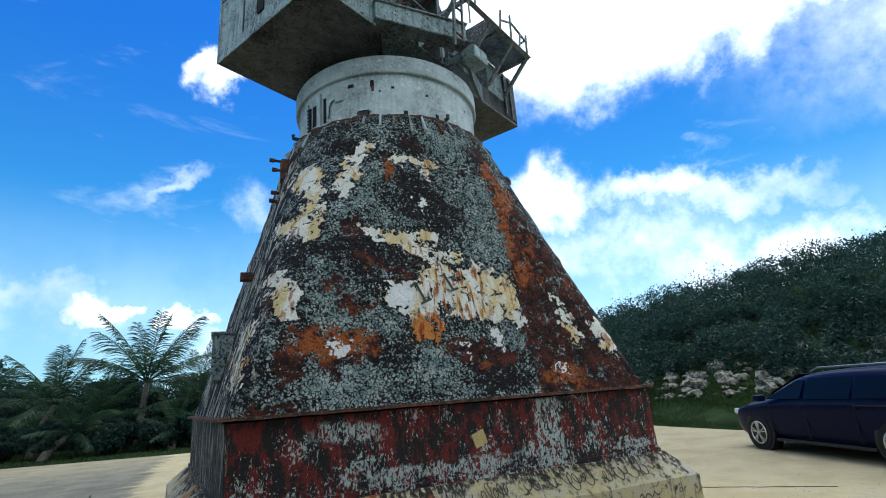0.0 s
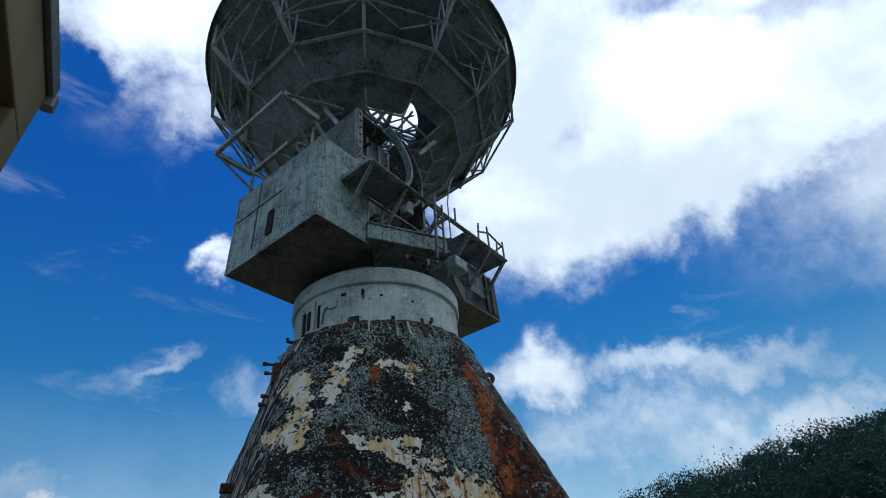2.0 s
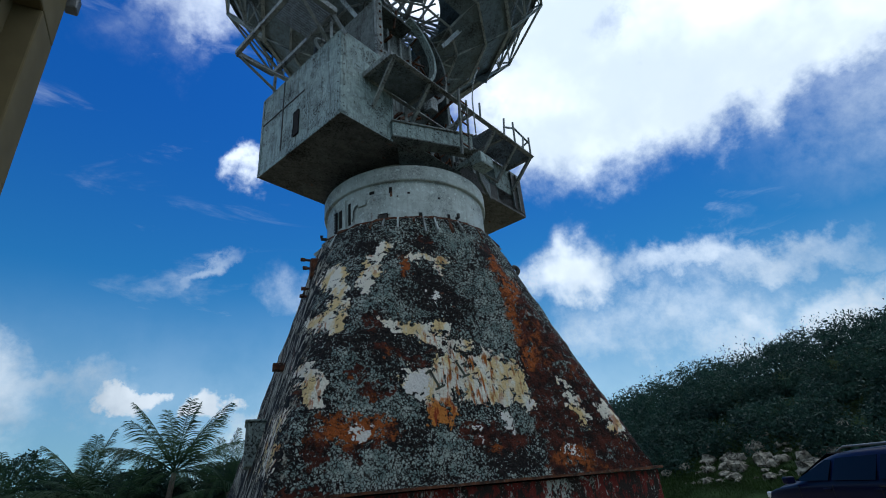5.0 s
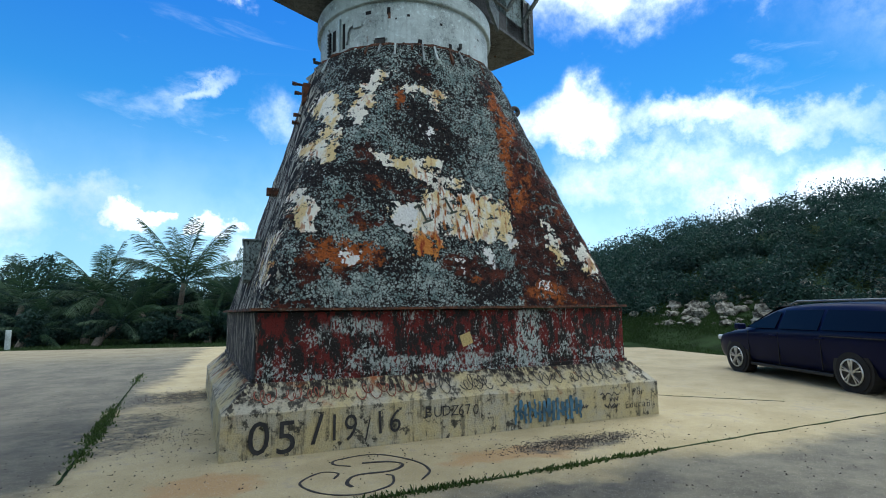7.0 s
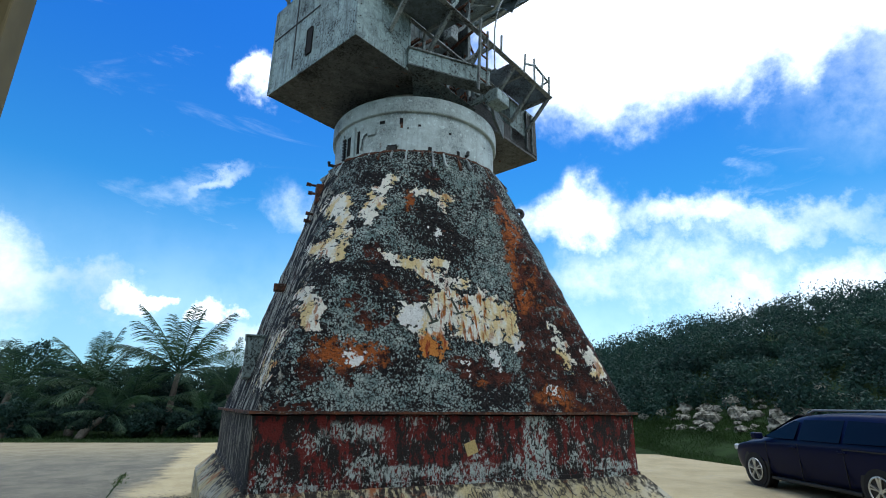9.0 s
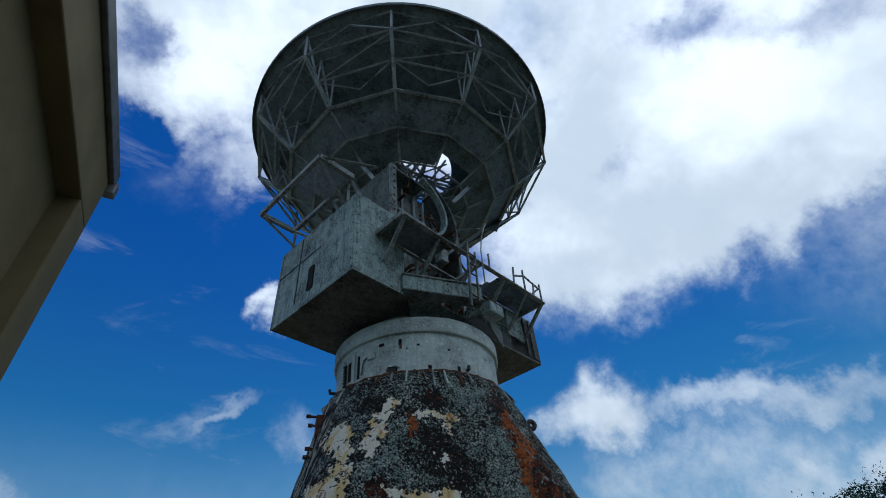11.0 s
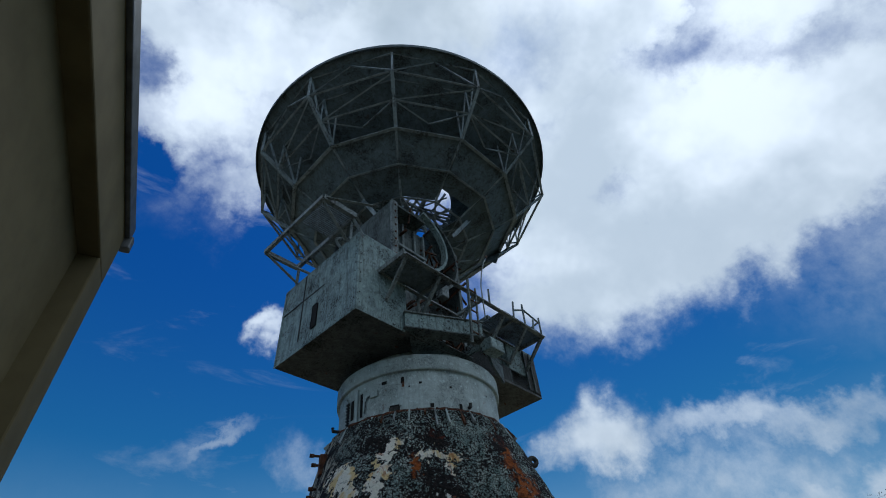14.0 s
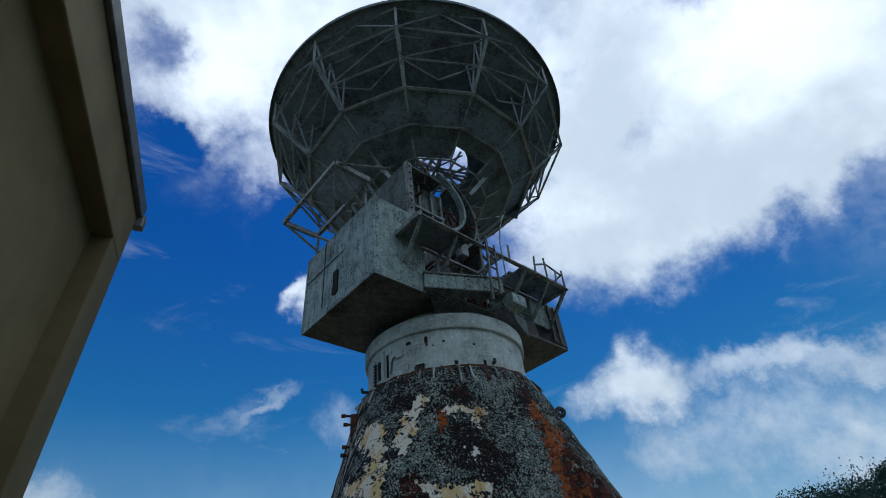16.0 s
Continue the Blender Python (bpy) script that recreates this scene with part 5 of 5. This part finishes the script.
for k in range(12):
    a, b = PHASE + 30 * k, PHASE + 30 * (k + 1)
    h = (a + b) / 2
    # hub panels
    for name, (ra, za), (rb, zb) in (("hub_panel", (R1, Z1R), (R2, Z2R)), ("hub_panel", (R2, Z2R), (R3, Z3R))):
        if rb == R3 and k == 1:
            rb, zb = 2.08, 11.76
        part(name, plate([polar(ra, a + 0.5, za), polar(ra, b - 0.5, za), polar(rb, b - 0.7, zb), polar(rb, a + 0.7, zb)], 0.025), DISH_PAINT, dish)
    if k > 1:
        part("hub_panel", plate([polar(R3, a + 0.7, Z3R), polar(R3, b - 0.7, Z3R), polar(1.18, b - 1, 11.5), polar(1.18, a + 1, 11.5)], 0.025), DISH_PAINT, dish)
    strut(polar(R1 + 0.02, a, Z1R - 0.03), polar(R1 + 0.02, b, Z1R - 0.03), 0.10, name="ring_chord")
    strut(polar(R2, a, Z2R - 0.03), polar(R2, b, Z2R - 0.03), 0.07, name="ring_chord")
    strut(polar(R3, a, Z3R - 0.02), polar(R3, b, Z3R - 0.02), 0.07, name="ring_chord")
    # radial rib
    rib = part("rib", beam(polar(R1, a, Z1R - 0.03), polar(4.27, a, 13.35), 0.085, angle=True), DISH_STEEL, dish)
    strut(polar(R3, a, Z3R - 0.02), polar(R1, a, Z1R - 0.02), 0.07, rib)
    strut(polar(4.27, a, 13.35), polar(4.30, a, RZ - 0.08), 0.07, rib)
    strut(polar(3.75, a, 12.90), polar(3.75, a, depth(3.75)), 0.055, rib)
    strut(polar(3.75, a, 12.90), polar(4.27, a, depth(4.27)), 0.05, rib)
    strut(polar(R1, a, Z1R), polar(R1, a, depth(R1)), 0.055, rib)
    strut(polar(R1, a, Z1R), polar(3.75, a, depth(3.75)), 0.05, rib)
    # bays between the ribs
    strut(polar(4.27, a, 13.35), polar(4.27, b, 13.35), 0.06, name="bay_chord")
    strut(polar(3.75, a, 12.90), polar(3.75, b, 12.90), 0.06, name="bay_chord")
    strut(polar(3.75, a, depth(3.75) - 0.03), polar(3.75, b, depth(3.75) - 0.03), 0.045, name="bay_chord")
    strut(polar(4.25, a, 13.40), polar(4.15, h, depth(4.3) - 0.05), 0.045, name="bay_brace")
    strut(polar(4.25, b, 13.40), polar(4.15, h, depth(4.3) - 0.05), 0.045, name="bay_brace")
    strut(polar(4.30, a, RZ - 0.12), polar(4.15, h, depth(4.3) - 0.05), 0.045, name="bay_brace")
    strut(polar(4.30, b, RZ - 0.12), polar(4.15, h, depth(4.3) - 0.05), 0.045, name="bay_brace")
    strut(polar(3.75, a, 12.90), polar(4.22, b, 13.33), 0.045, name="bay_brace")
    strut(polar(3.75, a, 12.88), polar(R1, h, Z1R + 0.25), 0.04, name="bay_brace")
    strut(polar(3.75, b, 12.88), polar(R1, h, Z1R + 0.25), 0.04, name="bay_brace")
# hub lattice and feed cone over the trunnion
part("hub_ring", lathe([(1.05, 11.35), (1.15, 11.35), (1.15, 11.55), (1.05, 11.55), (1.05, 11.35)], 36), DISH_PAINT, dish)
for k in range(12):
    a = PHASE + 30 * k
    strut(polar(1.1, a, 11.45), polar(R3, a + 15, Z3R), 0.06, name="hub_strut")
    strut(polar(1.1, a + 20, 11.45), polar(R3, a, Z3R), 0.05, name="hub_strut")
    strut(polar(1.1, a, 11.45), polar(0.9, a + 30, 10.6), 0.06, name="hub_strut")
for sx in (-0.9, 0.9):
    for sy in (-0.8, 0.8):
        strut(Vector((sx - 0.1, sy - 0.8, 10.55)), Vector((sx * 1.6, sy * 1.6, 11.6)), 0.11, name="yoke_leg")
lat = np.random.default_rng(5)
for k in range(20):
    a, b = lat.uniform(0, 360), lat.uniform(120, 230)
    strut(polar(1.4, a, 12.9), polar(1.4, a + b, 12.5 + 0.4 * lat.random()), 0.06 + 0.03 * lat.random(), name="hub_lattice")
part("feed_base", lathe([(0.0, 12.5), (0.22, 12.5), (0.28, 12.56), (0.28, 12.9), (0.0, 12.95)], 24), DISH_PAINT, dish)
part("torn_panel", plate([polar(3.28, 8, 12.45), polar(3.2, 17, 12.4), polar(2.75, 12, 12.05), polar(2.86, 4, 11.6)], 0.02), DISH_PAINT, dish, "torn hanging skin panel")

# ---- neighbouring building ----
P0, WD = Vector((-4.43, -4.40, 0)), Vector((0.115, -0.993, 0)).normalized()
yaw = math.degrees(math.atan2(WD.y, WD.x))
HOUSE = Matrix.Translation(P0) @ pose(0, 0, 0, 0, 0, yaw)   # x along the wall, y into the yard
building = thing("building", "yellow-painted building with recessed wall panel and metal roof edge", "building", HOUSE)
L = 16.0
part("corner_column", block(0.07, 0.46, -6.0, 0.0, 0, 5.03, 0.015), WALL, building)
part("recessed_wall", block(0.46, L, -6.0, -0.18, 0, 5.03), WALL, building)
part("top_beam", block(0.07, L, -6.0, 0.0, 5.03, 5.62, 0.015), WALL, building)
part("roof_slab", block(0.05, L, -6.0, 0.0, 5.62, 5.75), WALL, building)
fascia = part("metal_fascia", block(0.05, L, 0.0, 0.05, 5.62, 5.80, 0.01), FASCIA, building, "grey metal roof edge")
part("gutter_outlet", block(0.0, 0.10, -0.02, 0.08, 5.50, 5.66, 0.015), FASCIA, fascia)
part("end_fascia", block(-0.02, 0.05, -6.0, -0.02, 5.64, 5.80, 0.01), FASCIA, building)


# ---- minivan ----
def wheel(parent, x, y, side):
    w1 = part("wheel", tube([(x, y - 0.11, 0.34), (x, y + 0.11, 0.34)], 0.335, seg=28), TYRE, parent, smooth=False)
    yo = y + side * 0.112
    disc = tube([(x, yo - 0.01, 0.34), (x, yo + 0.004, 0.34)], 0.225, seg=28)
    part("rim_back", disc, BLACK_TRIM, w1)
    bm = bmesh.new()
    lathe_ring = [(x + 0.215 * math.cos(t), yo + side * 0.012, 0.34 + 0.215 * math.sin(t)) for t in np.linspace(0, 6.2832, 29)]
    tube(lathe_ring, 0.014, bm, 6)
    tube([(x, yo, 0.34), (x, yo + side * 0.022, 0.34)], 0.045, bm, 12)
    for k in range(5):
        t = 6.2832 * k / 5 + 0.3
        for dt in (-0.16, 0.16):
            beam((x + 0.03 * math.cos(t), yo + side * 0.012, 0.34 + 0.03 * math.sin(t)), (x + 0.212 * math.cos(t + dt), yo + side * 0.012, 0.34 + 0.212 * math.sin(t + dt)), 0.045, 0.02, bm)
    part("rim", bm, ALLOY, w1, "five-spoke alloy rim")


def section(x, prof, n=None):
    """Cross-section half of the body at x: sill, waist and roof of the profile."""
    z0, zw, zt, wl, ww, wt = prof
    pts = [(0.80 * wl, z0), (wl, z0 + 0.06), (ww, (z0 + zw) * 0.55), (ww, zw - 0.05), (ww - 0.015, zw)]
    pts += [(wt + 0.10, zt - 0.12), (wt, zt - 0.03), (wt * 0.8, zt)]
    return [(x, y, z) for y, z in pts]


def minivan(m):
    van = thing("minivan", "dark blue minivan with alloy wheels and roof rails", "car", m)
    # x from the front axle back; rows: x, sill, waist, top, half widths at sill, waist, roof
    rows = [(0.93, 0.34, 0.62, 0.66, 0.60, 0.66, 0.45), (0.86, 0.24, 0.74, 0.80, 0.76, 0.82, 0.62), (0.65, 0.20, 0.88, 0.96, 0.86, 0.92, 0.72), (0.30, 0.20, 0.96, 1.04, 0.90, 0.97, 0.76),
            (-0.15, 0.20, 1.00, 1.13, 0.92, 0.985, 0.76), (-0.50, 0.20, 1.02, 1.33, 0.92, 0.99, 0.73), (-0.95, 0.20, 1.03, 1.58, 0.92, 0.99, 0.71), (-1.40, 0.20, 1.04, 1.70, 0.92, 0.99, 0.70),
            (-2.2, 0.20, 1.05, 1.745, 0.92, 0.99, 0.70), (-3.2, 0.20, 1.06, 1.735, 0.92, 0.985, 0.69), (-3.7, 0.22, 1.07, 1.70, 0.91, 0.97, 0.66), (-4.00, 0.28, 1.06, 1.60, 0.87, 0.94, 0.62), (-4.10, 0.36, 1.00, 1.25, 0.80, 0.88, 0.66)]
    bm = bmesh.new()
    rings = []
    for x, *prof in rows:
        prof[1], prof[2] = prof[1] * 0.93, (prof[2] if prof[2] < 1.1 else 1.1 + (prof[2] - 1.1) * 0.86) * 0.925
        half = section(x, prof)
        ring = half + [(p[0], -p[1], p[2]) for p in half[::-1]]
        rings.append([bm.verts.new(p) for p in ring])
    k = len(rings[0])
    for a, b in zip(rings, rings[1:]):
        for i in range(k):
            bm.faces.new((a[i], a[(i + 1) % k], b[(i + 1) % k], b[i]))
    bm.faces.new(rings[0])
    bm.faces.new(rings[-1][::-1])
    body = part("body", bm, CAR_PAINT, van, smooth=True)
    sub = body.modifiers.new("round", "SUBSURF")
    sub.levels = sub.render_levels = 2
    for s in (1, -1):
        for x in (0.0, -3.03):
            part("wheel_arch", tube([(x, s * 0.75, 0.36), (x, s * 0.965, 0.36)], 0.40, seg=32), BLACK_TRIM, van)
            wheel(van, x, s * 0.87, s)
        def pane(name, corners, label=""):
            pts = [(x, s * (0.992 - 0.235 * (z - 1.06) / 0.56), 0.985 + (z - 1.06) * 0.80) for x, z in corners]
            if s < 0:
                pts = pts[::-1]
            part(name, plate(pts, 0.012), CAR_GLASS, van, label)
        pane("side_window", [(-0.42, 1.09), (-1.30, 1.09), (-1.33, 1.50), (-1.18, 1.52)], "tinted front side window")
        pane("side_window", [(-1.40, 1.09), (-2.38, 1.09), (-2.38, 1.56), (-1.43, 1.54)])
        pane("side_window", [(-2.46, 1.10), (-3.75, 1.12), (-3.62, 1.52), (-2.46, 1.56)])
        part("roof_rail", tube([(-1.3, s * 0.60, 1.49), (-1.5, s * 0.61, 1.555), (-3.4, s * 0.60, 1.555), (-3.6, s * 0.59, 1.49)], 0.02, seg=8), RAIL_GREY, van, "dull silver roof rail")
        part("mirror", block(-0.42, -0.25, min(s * 0.98, s * 1.16), max(s * 0.98, s * 1.16), 0.97, 1.10, 0.03), CAR_PAINT, van)
        part("headlight", block(0.52, 0.80, min(s * 0.66, s * 0.90), max(s * 0.66, s * 0.90), 0.68, 0.80, 0.03), LAMP_CLEAR, van)
        part("tail_light", block(-4.03, -3.80, min(s * 0.80, s * 0.962), max(s * 0.80, s * 0.962), 0.93, 1.02, 0.02), LAMP_RED, van, "red tail light")
        for x in (-1.12, -2.30):
            part("door_handle", block(x - 0.2, x, min(s * 0.985, s * 1.01), max(s * 0.985, s * 1.01), 0.85, 0.88, 0.008), CAR_PAINT, van)
        for x in (-0.45, -1.36, -2.42):
            part("door_gap", block(x - 0.004, x + 0.004, min(s * 0.97, s * 0.9905), max(s * 0.97, s * 0.9905), 0.30, 0.94), BLACK_TRIM, van)
        part("slide_rail", block(-3.7, -2.42, min(s * 0.97, s * 0.994), max(s * 0.97, s * 0.994), 0.905, 0.925), BLACK_TRIM, van)
        part("sill_trim", block(-2.6, -0.42, min(s * 0.9, s * 0.95), max(s * 0.9, s * 0.95), 0.20, 0.26, 0.01), BLACK_TRIM, van)
    part("windscreen", plate([(-0.22, 0.70, 1.07), (-0.22, -0.70, 1.07), (-1.06, -0.62, 1.455), (-1.06, 0.62, 1.455)][::-1], 0.02), CAR_GLASS, van)
    part("grille", block(0.86, 0.93, -0.5, 0.5, 0.52, 0.66, 0.02), BLACK_TRIM, van)
    return van


front_hub, rear_hub = Vector((7.90, 0.0, 0)), Vector((6.96, -2.88, 0))
heading = (front_hub - rear_hub).normalized()
left = Vector((-heading.y, heading.x, 0))
origin = front_hub - left * 0.98
minivan(Matrix.Translation(origin) @ pose(0, 0, 0, 0, 0, math.degrees(math.atan2(heading.y, heading.x))))


# ---- plants ----
def leaf_cloud(centres, radii, per, size, seed, flat=0.8):
    """Small two-triangle leaves gathered in lumps, thickest on their outsides."""
    rng = np.random.default_rng(seed)
    c = np.repeat(np.asarray(centres, float), per, 0)
    r = np.repeat(np.asarray(radii, float), per)
    d = rng.normal(size=(len(c), 3))
    d /= np.linalg.norm(d, axis=1)[:, None]
    p = c + d * (r * rng.uniform(0.55, 1.08, len(c)))[:, None] * [1, 1, flat]
    u = rng.normal(size=p.shape)
    u /= np.linalg.norm(u, axis=1)[:, None]
    v = np.cross(u, rng.normal(size=p.shape))
    v /= np.linalg.norm(v, axis=1)[:, None]
    s = (size * rng.uniform(0.5, 1.3, len(c)))[:, None]
    verts = np.stack([p - u * s, p - v * s * 0.4, p + u * s, p + v * s * 0.4], 1).reshape(-1, 3)
    faces = np.arange(len(verts)).reshape(-1, 4)
    return verts.tolist(), faces.tolist()


def frond(bm, root, az, lift, length, droop, rng, pairs=52):
    """A feather leaf: a bent midrib with swept, drooping leaflets on both sides."""
    out = Vector((math.cos(az), math.sin(az), 0))
    side = Vector((-math.sin(az), math.cos(az), 0))
    pts = []
    for i in range(9):
        s = i / 8
        pts.append(Vector(root) + out * length * (s * math.cos(lift) + 0.16 * s * s) + Vector((0, 0, length * (s * math.sin(lift) - droop * s * s))))
    tube(pts, 0.045, bm, 4, 0.010)
    for i in range(pairs):
        s = 0.10 + 0.90 * (i + 1) / pairs
        k = min(int(s * 8), 7)
        p = pts[k].lerp(pts[k + 1], s * 8 - k)
        along = (pts[k + 1] - pts[k]).normalized()
        n = length * 0.27 * (math.sin(math.pi * min(1, s * 0.80 + 0.14)) ** 0.6) * rng.uniform(0.8, 1.1)
        for sg in (1, -1):
            d = (side * sg * 0.62 + along * rng.uniform(0.55, 0.85) + Vector((0, 0, -0.10 - 0.35 * rng.random()))).normalized()
            w = along * 0.019 * length / 4.0
            mid = p + d * n * 0.5
            tip = p + d * n + Vector((0, 0, -0.22 * n))
            a, b, c2, e = bm.verts.new(p - w), bm.verts.new(p + w), bm.verts.new(mid + w * 1.3), bm.verts.new(mid - w * 1.3)
            f = bm.verts.new(tip)
            bm.faces.new((a, b, c2, e))
            bm.faces.new((e, c2, f))


def palm(x, y, trunk, lean, count, length, seed, label):
    rng = np.random.default_rng(seed)
    t = thing("coconut_palm", label, "palm tree", Matrix.Translation((x, y, rise(x, y))), "palms beyond the yard")
    pts = [(lean[0] * s * s, lean[1] * s * s, -0.1 + (trunk + 0.1) * s) for s in np.linspace(0, 1, 8)]
    part("trunk", tube(pts, 0.22, seg=10, r1=0.13), BARK, t, smooth=True)
    top = Vector(pts[-1])
    for k in range(count):
        bm = bmesh.new()
        q = (k + 0.5) / count
        lift = radians(88 - 88 * q ** 0.9 + rng.normal(0, 5))
        frond(bm, top, k * 2.4 + rng.normal(0, 0.2), lift, length * rng.uniform(0.85, 1.08), 0.06 + 0.42 * q, rng)
        part("frond", bm, FROND, t)
    return t


palm(-6.3, 25.5, 3.4, (0.2, 0.1), 20, 4.6, 1, "tall coconut palm with upright feathery fronds")
palm(-10.6, 24.2, 2.5, (0.7, 0.2), 18, 3.3, 2, "coconut palm with arching fronds and leaning trunk")
palm(-2.9, 24.5, 2.2, (-0.3, 0), 15, 3.4, 3, "low coconut palm half hidden by the pedestal")
palm(-12.9, 22.6, 0.8, (0.5, 0), 11, 1.9, 4, "young bright green palm at the yard's edge")
palm(-9.5, 21.6, 1.1, (1.1, 0), 11, 2.1, 5, "young palm with a leaning trunk and drooping fronds")
palm(-4.4, 21.5, 0.8, (0.2, 0), 10, 2.2, 6, "young palm in the undergrowth")
palm(-7.4, 23.2, 1.7, (-0.5, 0), 13, 2.9, 7, "coconut palm with low drooping fronds")
palm(-14.2, 25.6, 2.2, (0.3, 0), 14, 3.3, 8, "coconut palm among dark shrubs")


def thicket(name, label, spots, per, size, seed, mat, flat=0.85):
    cs, rs = [], []
    for x, y, z, r in spots:
        cs.append((x, y, z))
        rs.append(r)
    v, f = leaf_cloud(cs, rs, per, size, seed, flat)
    return tagged(new(name, cloud_mesh(v, f, mat)), label, "shrubs", kind="stuff")


spots = []
for _ in range(330):
    x = RNG.uniform(-34, 10)
    y = 23.5 + 11 * RNG.random() ** 0.7 + max(0, (-x - 8) * 0.25)
    top = 3.6 + 0.8 * noise.noise((x * 0.35, y * 0.3, 2)) + (0.6 if x < -13 else 0)
    spots.append((x, y, RNG.uniform(0.4, top if y > 26 else 1.6), RNG.uniform(0.6, 1.3) if y > 26 else RNG.uniform(0.4, 0.8)))
for _ in range(150):
    x = RNG.uniform(-30, 4)
    spots.append((x, 21.2 + 1.8 * RNG.random() + max(0, (-x - 8) * 0.25), RNG.uniform(0.2, 1.3), RNG.uniform(0.35, 0.7)))
thicket("thicket", "dense dark shrubs and small trees behind the yard", spots, 520, 0.11, 11, LEAF)
# added soil-coloured boxes standing for the thicket's shaded inside
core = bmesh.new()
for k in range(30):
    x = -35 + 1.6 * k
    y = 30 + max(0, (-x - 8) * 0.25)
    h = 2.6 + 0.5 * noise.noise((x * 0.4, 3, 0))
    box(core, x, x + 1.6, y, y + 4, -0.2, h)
tagged(new("thicket_filler", mesh_of(core, SOIL)), "dark filler boxes inside the shrubs", "shrubs", kind="stuff")

spots = []
for _ in range(1900):
    x, y = RNG.uniform(12.5, 46), RNG.uniform(-26, 44)
    d = 0.86 * (x - 11.5) + 0.3 * (y - 5)
    if d < 3.3 + 0.8 * noise.noise((x * 0.6, y * 0.6, 4)) or d > 26 or (x < 16.0 and 4.6 < y < 8.4):
        continue
    spots.append((x, y, rise(x, y) + RNG.uniform(0.0, 0.5 + 0.10 * min(d, 9)), RNG.uniform(0.35, 1.1)))
for _ in range(700):
    x, y = RNG.uniform(13, 24), RNG.uniform(-8, 28)
    d = 0.86 * (x - 11.5) + 0.3 * (y - 5)
    if 3.6 < d < 10 and not (x < 15.7 and 4.6 < y < 8.4):
        spots.append((x, y, rise(x, y) + RNG.uniform(0.0, 0.4), RNG.uniform(0.3, 0.8)))
thicket("hillside_bushes", "dense green bushes covering the ridge", spots, 340, 0.085, 12, LEAF_FAR, 0.9)
verts, faces = [], []
for _ in range(700):
    x, y = RNG.uniform(16, 40), RNG.uniform(-22, 34)
    d = 0.86 * (x - 11.5) + 0.3 * (y - 5)
    if not 7 < d < 24:
        continue
    z, n = rise(x, y) + 0.8, RNG.uniform(0.8, 1.7)
    ax, ay = RNG.normal(0, 0.2, 2)
    for k in range(26):
        s = RNG.uniform(0.2, 1)
        p = np.array([x + ax * s * n, y + ay * s * n, z + n * s]) + RNG.normal(0, 0.16, 3)
        u = RNG.normal(0, 0.05, (3, 3))
        i = len(verts)
        verts += [tuple(p + q) for q in u]
        faces.append((i, i + 1, i + 2))
tagged(new("bush_shoots", cloud_mesh(verts, faces, LEAF_FAR)), "thin leafy shoots above the bushes", "shrubs", kind="stuff")


def boulder(x, y, r, seed, squash=0.6):
    bm = bmesh.new()
    bmesh.ops.create_icosphere(bm, subdivisions=2, radius=r)
    for v in bm.verts:
        n = noise.noise(v.co / r * 1.5 + Vector((seed, 0, 0))) * 0.7 + noise.noise(v.co / r * 4 + Vector((seed, 3, 0))) * 0.35
        v.co *= 1 + n
        v.co.z *= squash
    ob = new("boulder", mesh_of(bm, ROCK))
    ob.matrix_basis = pose(x, y, rise(x, y) + 0.1 * r, 0, 0, seed * 40)
    return tagged(ob, "pale weathered limestone boulder on the bank", "rock", "boulders on the bank")


for k in range(80):
    y = RNG.choice((2.0, 5.0, 6.5, 8.5, 10.5, 13.0)) + RNG.normal(0, 1.1)
    d = 3.0 + abs(RNG.normal(0, 1.3))
    x = 11.5 + (d - 0.3 * (y - 5)) / 0.86
    boulder(x, y, RNG.uniform(0.10, 0.36), k, RNG.uniform(0.5, 1.0))
# the broken outcrop at the foot of the bank
for k in range(46):
    y = RNG.uniform(4.4, 8.6)
    d = 2.7 + 1.5 * RNG.random()
    boulder(11.5 + (d - 0.3 * (y - 5)) / 0.86, y, RNG.uniform(0.06, 0.15) if k % 5 else RNG.uniform(0.2, 0.32), 90 + k, RNG.uniform(0.5, 0.9))
